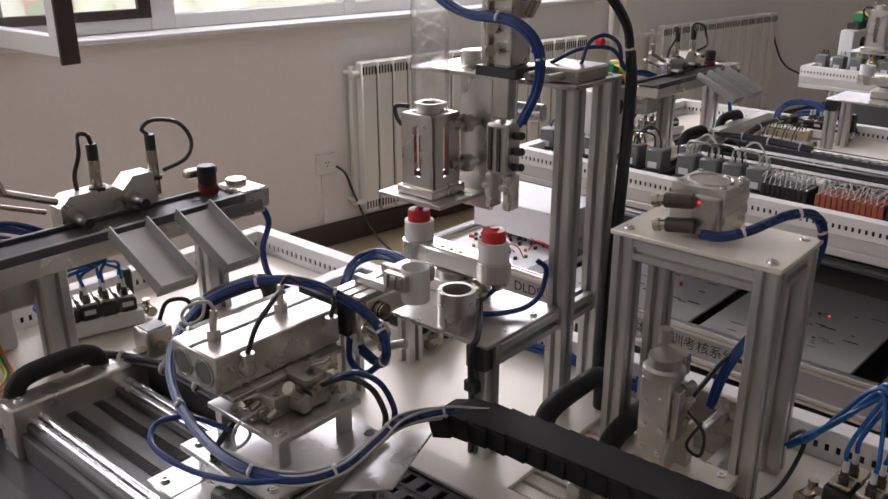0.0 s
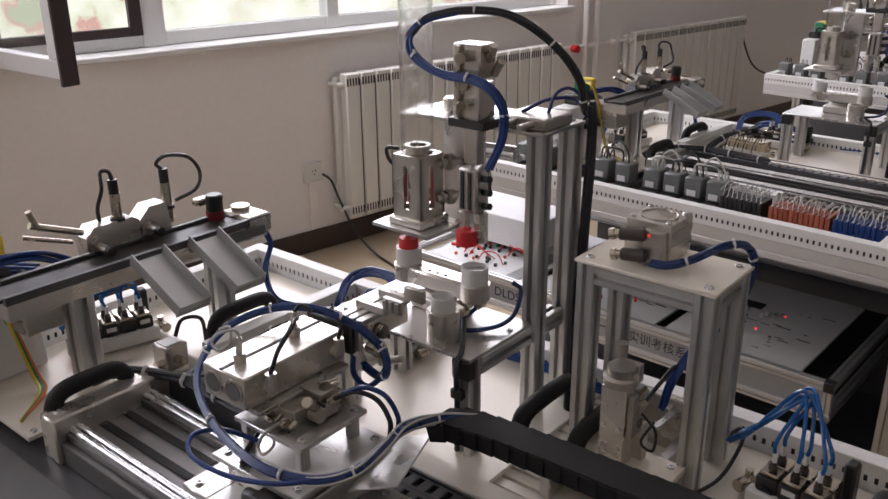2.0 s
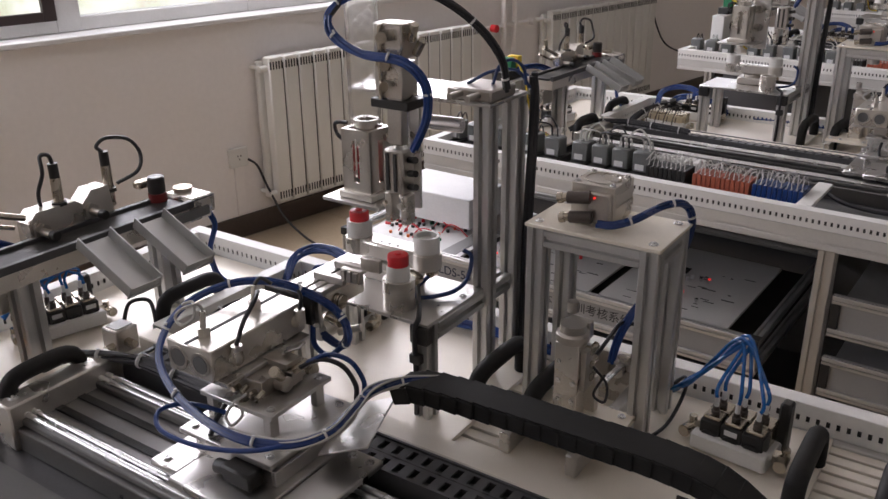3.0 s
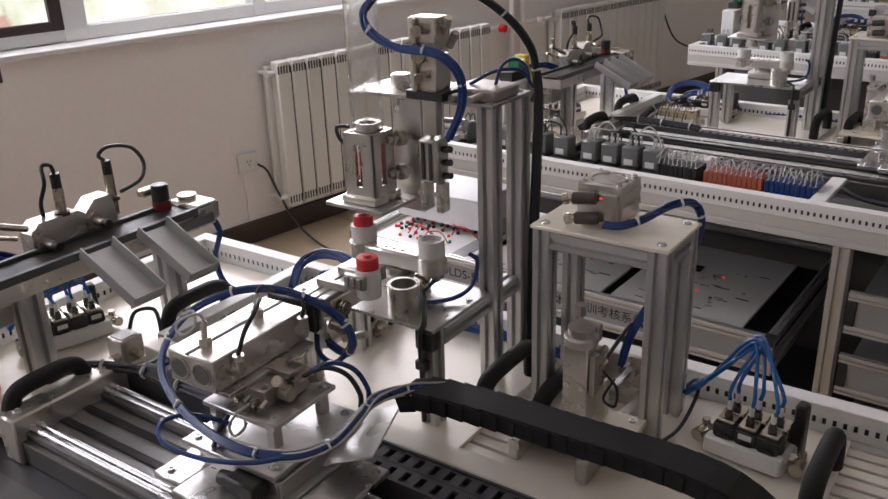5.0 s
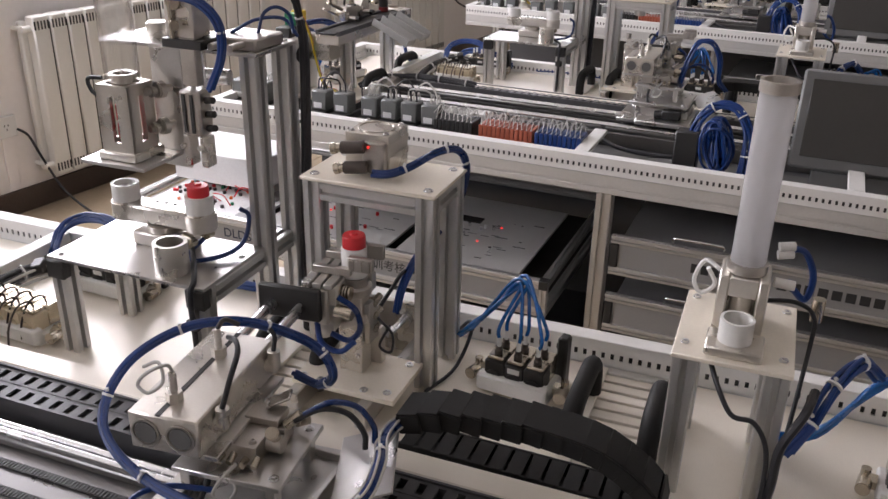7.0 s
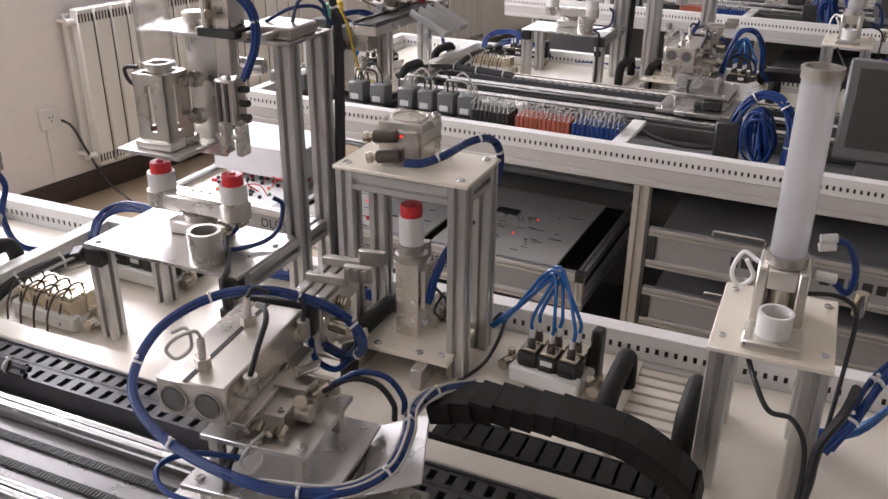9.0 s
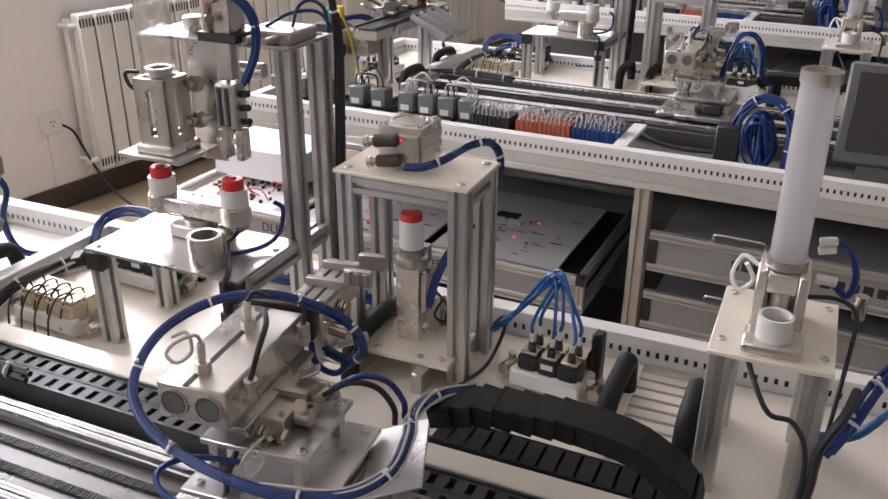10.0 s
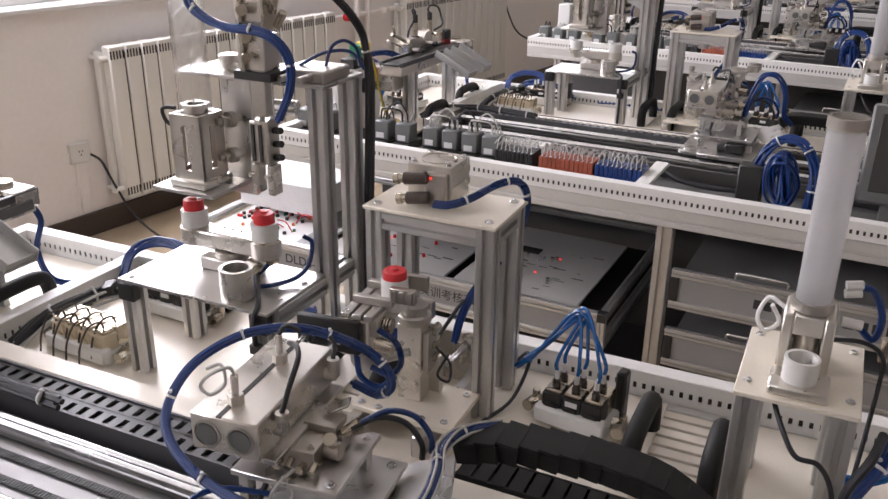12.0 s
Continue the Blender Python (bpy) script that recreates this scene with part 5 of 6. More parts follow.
    loop = [(2.412, .552, .930), (2.445, .550, .922), (2.468, .540, .945), (2.455, .545, .970), (2.423, .540, .992), (2.362, .520, 1.012), (2.305, .485, 1.010), (2.266, .430, .986), (2.262, .385, .938), (2.330, .350, .910), (2.445, .325, .906),
            (2.525, .335, .911), (2.564, .370, .919), (2.568, .420, .928), (2.556, .470, .924), (2.562, .530, .910), (2.60, .565, .905)]
    part("loop_hose", bundle(bm_new(), loop[1:14], .0027, 4, .0034, 21), M_BLUE, root, "looped blue hose bundle")
    part("loop_cable", bundle(bm_new(), loop, .0029, 4, .0032, 22), M_NAVY, root, "dark cables in the loop")
    part("loop_wire", bundle(bm_new(), loop[10:], .0016, 5, .0070, 23), M_WIRE, root, "pale signal wires in the loop")
    ties(root, loop, .0071, 6, 4)
    small = [(2.55, .355, .917), (2.50, .316, .906), (2.43, .296, .898), (2.365, .293, .900), (2.335, .318, .905), (2.352, .352, .902), (2.40, .372, .893)]
    part("small_hose_loop", hose(bm_new(), small, .0032), M_BLUE, root)
    side = [(2.470, .452, .950), (2.498, .462, .965), (2.525, .472, .958), (2.543, .474, .935), (2.545, .472, .915)]
    for k in range(2):
        part("side_hose", hose(bm_new(), [(Vector(p) + Vector((-.010, -.004, -.008)) * k) for p in side], .0034), M_CABLE if k else M_NAVY, root)
    part("thin_wire", hose(bm_new(), [(2.42, .388, .92), (2.41, .373, .91), (2.40, .368, .89), (2.415, .363, .885), (2.425, .373, .90), (2.41, .378, .915)], .002), M_WIRE, root)
    part("sensor_lead", hose(bm_new(), [(2.39, .378, .90), (2.39, .358, .885), (2.395, .343, .874)], .0035), M_CABLE, root)
    return root


lift_root = handling_unit()


def gripper_arm():
    """Rods, end plate and gripper: the part of the arm that reaches out."""
    z0 = .943
    bm = bm_new()
    for u in (2.338, 2.378):
        cyl(bm, (u, .38, z0 + .0225), (u, .538, z0 + .0225), .0070, 16)
    p = part("reach_rod", bm, M_STEEL, lift_root, "polished reach rods")
    part("end_plate", box(bm_new(), 2.318, 2.405, .537, .547, z0 + .004, z0 + .050, .002), M_BLACK, p, "black end plate")
    part("gripper_mount", box(bm_new(), 2.372, 2.412, .5475, .556, z0 - .004, z0 + .048, .002), M_PALE, p)
    part("gripper_body", box(bm_new(), 2.375, 2.422, .556, .640, z0 + .022, z0 + .050, .002), M_PALE, p)
    for k in range(3):
        u = 2.383 + .0155 * k
        part("gripper_bar", box(bm_new(), u - .006, u + .006, .545, .655, z0 + .0505, z0 + .058, .001), M_ALU, p)
    bm = bm_new()
    for k in range(4):
        cyl(bm, (2.422 + .004 * k, .572, z0 + .036), (2.424 + .004 * k, .572, z0 + .036), .011 - .001 * (k % 2), 16)
    cyl(bm, (2.42, .557, z0 + .016), (2.444, .555, z0 + .014), .009, 14)
    part("gripper_coupling", bm, M_BRASS, p)
    bm = bm_new()
    cyl(bm, (2.40, .556, z0 - .012), (2.40, .60, z0 - .012), .017, 18)
    cyl(bm, (2.418, .58, z0 - .020), (2.452, .59, z0 - .008), .006, 12)
    part("gripper_actuator", bm, M_PALE, p)
    for pts, mt in (([(2.43, .54, z0 + .046), (2.452, .545, z0 + .028), (2.456, .55, z0 - .002), (2.440, .55, z0 - .022), (2.415, .55, z0 - .016)], M_NAVY),
                    ([(2.395, .55, z0 - .002), (2.405, .54, z0 - .026), (2.43, .54, z0 - .036), (2.45, .545, z0 - .020)], M_BLUE)):
        part("gripper_hose", hose(bm_new(), pts, .0040), mt, p)
    for s in (-1, 1):
        bm = bm_new()
        box(bm, 2.380, 2.434, .603 + s * .0235 - .0045, .603 + s * .0235 + .0045, z0 + .0582, z0 + .069, .0008)
        box(bm, 2.430, 2.464, .603 + s * .0226 - .0042, .603 + s * .0226 + .0042, z0 + .066, z0 + .086, .0008)
        for k in range(3):
            box(bm, 2.433 + .011 * k, 2.439 + .011 * k, .603 + s * .0282 - .002, .603 + s * .0282 + .002, z0 + .068, z0 + .084, .0004)
        part("jaw", bm, M_CAST, p)
    return p


reach = gripper_arm()


LINKS, PITCH = 28, .0235


def chain_line(s):
    """The chain's course when the carriage stands s metres along."""
    ub = 2.90 + .38 * s
    top = [(2.55 + s, .548, .890), (2.59 + s, .556, .899)]
    top += [(2.59 + s + (ub - 2.59 - s) * f, .562 + .024 * f, .900 - .010 * f) for f in (.33, .66, 1.0)]
    return curve_points(top + [(ub + .07, .590, .878), (ub + .120, .592, .848), (ub + .138, .596, .820), (ub + .12, .602, .801), (ub + .05, .610, .797), (ub - .48, .622, .797)], 16)


def link_poses(s):
    """Where each link lies along the course: its middle and its slope."""
    line, out, i, acc = chain_line(s), [], 0, 0.0
    for k in range(LINKS):
        want = (k + .5) * PITCH
        while i < len(line) - 2 and acc + (line[i + 1] - line[i]).length < want:
            acc += (line[i + 1] - line[i]).length
            i += 1
        d = (line[i + 1] - line[i]).normalized()
        p = line[i] + d * (want - acc)
        out.append((p, math.degrees(math.atan2(-d.z, d.x))))
    return out


def cable_chain():
    """Black energy chain of separate links, from the carriage to the bench."""
    root = thing("cable_chain", (2.66, .56, DECK), "black plastic cable chain following the carriage", "cable chain", "cable chains")
    ln, made = PITCH, []
    bm = bm_new()
    box(bm, -ln / 2 - .0016, ln / 2 + .0010, -.025, .025, .0095, .0125, .0012)
    box(bm, -ln / 2 + .002, ln / 2 - .002, -.023, .023, -.0125, -.0100, .0005)
    for s in (-1, 1):
        box(bm, -ln / 2 - .0025, ln / 2 + .0025, s * .0236 - .0020, s * .0236 + .0020, -.0135, .0093, .0010)
    first = part("link", bm, M_RUBBER, root, shift=False)
    for k, (p, a) in enumerate(link_poses(0.0)):
        o = first if k == 0 else new("link", first.data)
        o.parent = root
        o.matrix_basis = pose(*(p - BASE[0]), 0, a, 0)
        made.append(o)
    return root, made


chain_root, chain_links = cable_chain()


# ---- workpieces ----
def work_base(name="workpiece_base"):
    root = thing(name, (0, 0, 0), "grey turned workpiece body", "workpiece", "workpieces")
    bm = lathe(bm_new(), (0, 0, 0), [(0, 0), (.0165, 0), (.0175, .001), (.0175, .041), (.0170, .043), (.0161, .043), (.0161, .029), (0, .029)], 30)
    part("body", bm, M_PVC, root)
    return root


def red_cap():
    root = thing("red_cap", (0, 0, 0), "red plastic cap workpiece", "cap", "red caps")
    bm = lathe(bm_new(), (0, 0, 0), [(0, 0), (.0147, 0), (.0157, .001), (.0157, .021), (.0147, .023), (.006, .0235), (.005, .026), (0, .026)], 28)
    part("cap", bm, M_RED, root)
    return root


piece = work_base()
cap_piece = red_cap()
cap_right = red_cap()
cap_left = red_cap()
cap_next = red_cap()

# still copies of the stations on the other benches
for k in (2, 3, 4):
    for r in (mag_root, head_root, arm_root, press_root, slide_root, stop_root, rod_root, car_root, lift_root, chain_root):
        du = .46 if r in (car_root, lift_root, chain_root) else 0.0
        c = copy_thing(r, stand(r, k, MODULE_SHIFT + Vector((du, 0, 0))))
        if r is lift_root:
            tagged(c, "pneumatic handling unit with short blue hoses")
            for o in [o for o in c.children if o.name.startswith(("loop_", "small_hose", "cable_tie"))]:
                bpy.data.objects.remove(o)
            arc = [Vector(p) for p in ((.03, .02, .05), (.045, .03, .12), (.065, .04, .165), (.10, .05, .165), (.125, .06, .12), (.13, .07, .06), (.15, .09, .03))]
            for h in bundle(bm_new(), arc, .0030, 4, .005, 30 + k):
                part("rising_hose", h, M_BLUE, c, shift=False)
for r in (mag_root, head_root, arm_root, press_root, slide_root, stop_root, rod_root, car_root, lift_root, chain_root):
    place(r, 1)


# ---- front trays: relays, terminals, panels ----
def relay(u, k):
    root = thing("relay", (u, .13, .768), "grey plug-in relay on a black socket", "relay", "rows of relays")
    part("socket", box(bm_new(), u - .029, u + .029, .080, .182, .768, .800, .003), M_BLACK, root)
    part("case", box(bm_new(), u - .025, u + .025, .112, .160, .8002, .856, .004), M_RELAY, root)
    part("rating_plate", box(bm_new(), u - .016, u + .010, .1105, .1119, .806, .822, 0), M_TIE, root)
    bm = bm_new()
    for s in (-.012, .006):
        if k in (3, 5, 6, 7):
            hose(bm, [(u + s, .135, .855), (u + s + .004, .137, .885), (u + s + .035, .136 + s, .905 + s), (u + s + .066, .137, .885), (u + s + .072, .135, .855)], .0026, 5, 6)
        hose(bm, [(u + s, .172, .80), (u + s, .178, .84), (u + s, .170, .872), (u + s + .003, .150, .868), (u + s + .004, .142, .855)], .0022, 5, 6)
    part("wire", bm, M_WIRE if k % 3 else M_CABLE, root)
    spread(root, (2, 3, 4), Vector())


for k, u in enumerate((1.785, 1.86, 1.935, 2.06, 2.132, 2.222, 2.284, 2.346, 2.408)):
    relay(u, k)


def terminal_row(u0, n, material, label, pitch=.0125):
    root = thing("terminal_row", (u0, .12, .768), label, "terminal strip", "terminal strips")
    rng = random.Random(n)
    for k in range(n):
        u = u0 + k * pitch
        bm = bm_new()
        box(bm, u, u + pitch - .0015, .085, .155, .768, .832, .0015)
        part("terminal", bm, material, root)
        bm = bm_new()
        for v in (.09, .15):
            cyl(bm, (u + pitch / 2, v, .826), (u + pitch / 2, v, .8335), .0028, 8)
        part("screw", bm, M_STEEL, root)
    bm = bm_new()
    for k in range(n):
        for s in (0, 1):
            u = u0 + (k + .5) * pitch
            hose(bm, [(u, .09 + .06 * s, .83), (u + rng.uniform(-.004, .004), .10 + .04 * s, .852), (u + rng.uniform(-.01, .01), .12, .858 + rng.uniform(-.004, .006)), (u + rng.uniform(-.012, .012), .145 - .05 * s, .845)], .0013, 4, 5)
    part("wire_loop", bm, M_WIRE, root, "fine pale wire loops")
    spread(root, (2, 3, 4), Vector())


terminal_row(2.435, 9, M_BLACK, "short row of black terminals")
terminal_row(2.565, 12, M_REDT, "row of red terminals with pale wires")
terminal_row(2.720, 10, M_BLUE, "row of blue terminals with pale wires", .0125)

root = thing("label_block", (2.47, .185, .768), "row of white labelled modules", "module row", "module rows")
for k in range(5):
    part("module", box(bm_new(), 2.43 + .025 * k, 2.453 + .025 * k, .17, .215, .768, .835, .002), M_PVC, root)
spread(root, (2, 3, 4), Vector())


def hose_coil():
    root = thing("hose_coil", (3.16, .15, .80), "coil of blue air hose tied up beside a black box", "hose coil", "hose coils")
    rng = random.Random(3)
    for k in range(30):
        w, h, c = .006 + rng.uniform(0, .026), .058 + rng.uniform(-.022, .010), Vector((3.168 + rng.uniform(-.010, .012), .15 + rng.uniform(-.030, .030), .845))
        lean = rng.uniform(.15, .45)
        pts = []
        for j in range(9):
            a = 2 * math.pi * j / 8 + lean
            pts.append(c + Vector((w * math.sin(a) - lean * h * math.cos(a) * .5, .012 * math.cos(2 * a + k), h * math.cos(a))))
        part("coil_turn", hose(bm_new(), pts, .0030, 5, 7), M_BLUE if k % 3 else M_NAVY, root)
    pts = [(3.105, .155, .86), (3.12, .16, .905), (3.155, .165, .940), (3.20, .16, .938), (3.232, .145, .90), (3.240, .13, .85), (3.236, .12, .775)]
    part("bundle_hose", bundle(bm_new(), pts, .0032, 9, .009, 15), M_BLUE, root)
    ties(root, pts, .014, 7, 4)
    part("black_box", box(bm_new(), 3.068, 3.126, .130, .175, .769, .872, .003), M_BLACK, root)
    part("lead", hose(bm_new(), [(2.885, .16, .815), (2.93, .14, .806), (3.0, .135, .80), (3.068, .145, .80)], .0055), M_CABLE, root)
    spread(root, (2, 3, 4), Vector())


hose_coil()


def touch_panel():
    root = thing("touch_panel", (3.49, .14, TOP), "grey operator panel with a dark switched-off screen", "operator panel", "operator panels")
    m = Matrix.Translation((3.49, .17, .77)) @ Matrix.Rotation(radians(-18), 4, 'X')

    def put(bm):
        bm.transform(m)
        return bm
    part("bezel", put(box(bm_new(), -.155, .155, -.012, .030, .04, .275, .006)), M_GREY, root)
    part("screen", put(box(bm_new(), -.132, .132, -.0155, -.0125, .068, .252, .001)), M_SCREEN, root, "dark screen")
    part("stand", put(box(bm_new(), -.10, .10, .0, .03, .0, .039, .003)), M_GREY, root)
    spread(root, (2, 3, 4), Vector())


touch_panel()


# ---- drawers under the benches ----
def control_drawer():
    """Pulled-out tray with circuit panels, in front of the bench's legs."""
    u0, u1, v0, v1, z0, z1 = 1.47, 2.832, -.085, .60, .398, .497
    root = thing("control_drawer", ((u0 + u1) / 2, v0, z0), "pulled-out control drawer with circuit panels and printed front", "drawer", "control drawers")
    part("front_panel", box(bm_new(), u0 + .02, u1 - .02, v0 + .006, v0 + .012, z0 + .02, z1 - .02, .001), M_DRAWER, root)
    bm = bm_new()
    for z in (z0 + .01, z1 - .01):
        profile(bm, (u0, v0 + .01, z), (u1, v0 + .01, z), .022)
    for v in (v1,):
        profile(bm, (u0, v, z1 - .01), (u1, v, z1 - .01), .022)
    part("front_rail", bm, M_PROF, root)
    for u in (u0 + .011, u1 - .011):
        part("side_rail", profile(bm_new(), (u, v0 + .022, z1 - .01), (u, v1 - .012, z1 - .01), .022), M_PROF, root)
        part("side_rail", profile(bm_new(), (u, v0 + .022, z0 + .01), (u, v1 - .012, z0 + .01), .022), M_PROF, root)
        part("corner_post", profile(bm_new(), (u, v0 + .01, z0 + .021), (u, v0 + .01, z1 - .021), .020), M_PROF, root)
    bm = bm_new()
    for u in (u0 + .011, u1 - .011):
        box(bm, u - .0115, u + .0115, v0 - .003, v0 + .0, z1 - .0215, z1 + .002, .001)
        box(bm, u - .0125, u + .0125, v0 - .002, v0 + .022, z1 + .0012, z1 + .003, .001)
    part("corner_cap", bm, M_BLACK, root)
    # floor coloured near-black for the shade inside the open tray
    part("tray_floor", box(bm_new(), u0 + .02, u1 - .02, v0 + .02, v1, z0 + .004, z0 + .01, 0), M_RECESS_SHADE, root)
    # three module panels
    spec = [(1.50, 1.90, M_TIE), (1.93, 2.34, M_MODULE), (2.37, 2.735, M_MODULE)]
    rng = random.Random(12)
    for i, (a, b, mt) in enumerate(spec):
        p = part("module_panel", box(bm_new(), a, b, v0 + .03, v1 - .15, z1 - .030, z1 - .022, .001), mt, root, "white panel with sockets" if i == 0 else "")
        zt = z1 - .022
        if i == 0:
            for mt2, cnt, sz in ((M_BLACK, 34, .006), (M_RED, 12, .006), (M_ORANGE, 8, .005), (M_GREEN, 4, .005)):
                bm = bm_new()
                for _ in range(cnt):
                    x, y = rng.uniform(a + .03, b - .10), rng.uniform(v0 + .10, v1 - .36)
                    cyl(bm, (x, y, zt), (x, y, zt + .008), sz, 8)
                part("socket_jack", bm, mt2, p)
            bm = bm_new()
            for _ in range(7):
                x, y = rng.uniform(a + .05, b - .16), rng.uniform(v0 + .08, v1 - .40)
                hose(bm, [(x, y, zt), (x + .02, y + .01, zt + .03), (x + .06, y + rng.uniform(-.03, .03), zt + .03), (x + .09, y + .02, zt)], .002, 5, 6)
            part("patch_lead", bm, M_RED, p)
            part("slot_strip", box(bm_new(), b - .07, b - .02, v0 + .05, v0 + .30, zt, zt + .002, 0), M_DRAWER, p)
        else:
            bm = bm_new()
            for _ in range(34):
                x, y = rng.uniform(a + .02, b - .05), rng.uniform(v0 + .05, v1 - .29)
                box(bm, x, x + rng.uniform(.006, .040), y, y + rng.choice((.002, .003, .005)), zt, zt + .0008, 0)
            part("printed_bar", bm, M_TEXT, p)
            bm = bm_new()
            for _ in range(8):
                x, y = rng.uniform(a + .02, b - .05), rng.uniform(v0 + .10, v1 - .29)
                cyl(bm, (x, y, zt), (x, y, zt + .01), .005, 10)
            part("toggle", bm, M_RED if i == 1 else M_STEEL, p)
            bm = bm_new()
            for _ in range(3):
                x, y = rng.uniform(a + .05, b - .14), rng.uniform(v0 + .12, v1 - .33)
                cyl(bm, (x, y, zt), (x, y, zt + .004), .003, 8)
            part("lit_led", bm, M_LED, p, "small lit red lamps")
            part("meter", box(bm_new(), a + .08, a + .15, v1 - .35, v1 - .31, zt, zt + .004, .001), M_SCREEN, p)
    part("power_box", box(bm_new(), 1.50, 1.835, .125, .345, z1 + .004, .600, .003), M_TIE, root, "white power supply box")
    fr = Matrix.Rotation(radians(90), 4, 'X')
    lettering("drawer_print", "DLDS-56", .040, M_BLUEPRINT, root, Matrix.Translation((1.832, v0 + .0055, z0 + .036)) @ fr)
    lettering("drawer_print", "机电一体化实训考核系统", .0345, M_TEXT, root, Matrix.Translation((2.121, v0 + .0055, z0 + .038)) @ fr)
    spread(root, (2,), Vector())


control_drawer()


def side_drawer(zlo, with_print):
    u0, u1, v0, z0, z1 = 2.966, 3.90, -.012, zlo, zlo + .103
    root = thing("storage_drawer", ((u0 + u1) / 2, v0, z0), "closed grey storage drawer with a wire handle", "drawer", "storage drawers")
    part("front_panel", box(bm_new(), u0 + .02, u1 - .02, v0 + .006, v0 + .5, z0 + .018, z1 - .018, .001), M_DRAWER, root)
    bm = bm_new()
    for z in (z0 + .009, z1 - .009):
        profile(bm, (u0, v0 + .01, z), (u1, v0 + .01, z), .020)
    part("front_rail", bm, M_PROF, root)
    bm = bm_new()
    for u in (u0 + .01, u1 - .01):
        box(bm, u - .010, u + .010, v0, v0 + .02, z0 + .0195, z1 - .0195, .001)
    part("end_stile", bm, M_BLACK, root)
    c = u0 + .21
    part("wire_handle", hose(bm_new(), [(c - .06, v0 + .01, z1), (c - .058, v0 - .005, z1 + .022), (c - .04, v0 - .008, z1 + .026), (c + .04, v0 - .008, z1 + .026), (c + .058, v0 - .005, z1 + .022), (c + .06, v0 + .01, z1)], .0035), M_STEEL, root)
    if with_print:
        bm = bm_new()
        for k in range(5):
            box(bm, u0 + .20 + .024 * k, u0 + .218 + .024 * k, v0 + .0052, v0 + .0058, z0 + .042, z0 + .066, 0)
        for k in range(9):
            box(bm, u0 + .40 + .030 * k, u0 + .422 + .030 * k, v0 + .0052, v0 + .0058, z0 + .040, z0 + .064, 0)
        part("printed_bar", bm, M_TEXT, root, "black printed lettering")
    spread(root, (2, 3), Vector())


side_drawer(.523, True)
side_drawer(.36, False)
side_drawer(.17, False)

# dark sheets added under the benches in place of the shade there
root = thing("under_bench_panel", (2.6, .62, .10), "dark sheets added to stand for the shade under the bench", "panel", "panels under the benches")
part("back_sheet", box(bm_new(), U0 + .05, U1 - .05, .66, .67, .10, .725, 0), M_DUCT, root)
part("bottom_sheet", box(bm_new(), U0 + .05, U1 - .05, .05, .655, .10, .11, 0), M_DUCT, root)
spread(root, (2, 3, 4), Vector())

# air hoses lying behind the magazine on the near bench
root = thing("hose_run", (2.2, .90, DECK), "blue air hoses lying along the bench edge", "air hose", "air hose runs")
part("blue_hose", bundle(bm_new(), [(2.06, .90, .80), (2.10, .885, .835), (2.16, .88, .845), (2.22, .885, .83), (2.27, .89, .80)], .0032, 6, .009, 41), M_BLUE, root)
part("blue_hose", bundle(bm_new(), [(2.03, .86, .80), (2.03, .892, .842), (2.065, .915, .862), (2.12, .915, .866), (2.17, .90, .850), (2.20, .885, .80)], .0030, 7, .008, 43), M_BLUE, root)
part("blue_hose", bundle(bm_new(), [(2.36, .905, .795), (2.48, .905, .80), (2.60, .905, .797), (2.70, .905, .797), (2.79, .912, .787)], .0032, 5, .006, 42), M_BLUE, root)
spread(root, (1, 2, 3, 4))
root = thing("cable_run", (2.0, .45, .80), "dark cable bundle tied along the linear axis", "cable bundle", "cable bundles")
pts = [(1.93, .40, .80), (1.98, .42, .825), (2.08, .455, .835), (2.18, .462, .835), (2.30, .465, .83)]
part("cable", bundle(bm_new(), pts, .0045, 4, .006, 51), M_CABLE, root)
ties(root, pts, .012, 3, 4)
pts = [(2.04, .60, .79), (2.055, .655, .818), (2.072, .713, .826), (2.088, .776, .826), (2.12, .815, .822), (2.19, .84, .795)]
part("cable", bundle(bm_new(), pts, .0045, 5, .008, 52), M_CABLE, root)
part("cable", bundle(bm_new(), [Vector(p) + Vector((.012, -.006, -.004)) for p in pts], .0026, 3, .011, 53), M_WIRE, root, "grey signal cables")
ties(root, pts, .014, 5, 4)
for u, v, z in ((2.092, .772, .832), (2.112, .800, .836), (2.128, .790, .818)):
    part("connector", turned_box(bm_new(), (u, v, z), (.022, .030, .018), (8, -12, 25), .003), M_BLACK, root, "black cable connector")
spread(root, (1, 2, 3, 4))

root = thing("amplifier", (1.96, .545, DECK), "small grey pressure switch with a black lead", "pressure switch")
part("case", box(bm_new(), 1.93, 1.972, .51, .555, DECK, .825, .003), M_CAST, root)
part("display", box(bm_new(), 1.936, 1.966, .516, .548, .825, .827, 0), M_TIE, root)
part("lead", hose(bm_new(), [(1.94, .55, .82), (1.93, .575, .845), (1.95, .60, .845), (1.975, .59, .82), (1.985, .58, .80)], .0035), M_CABLE, root)
bm = bm_new()
cyl(bm, (1.972, .53, .80), (1.99, .53, .80), .008, 12)
cyl(bm, (1.96, .51, .795), (1.96, .495, .795), .008, 12)
part("fitting", bm, M_BRASS, root)
place(root, 1)

# ---- floor tiles ----
bm = box(bm_new(), .002, .598, .002, .598, -.004, 0, .001)
tile_me = bpy.data.meshes.new("floor_tile")
bm.to_mesh(tile_me)
bm.free()
tile_me.materials.append(M_FLOOR)
for i in range(7):
    for j in range(20):
        o = new("floor_tile", tile_me)
        o.parent = floor
        o.location = (i * .6 + .014, j * .6 - .6, 0)


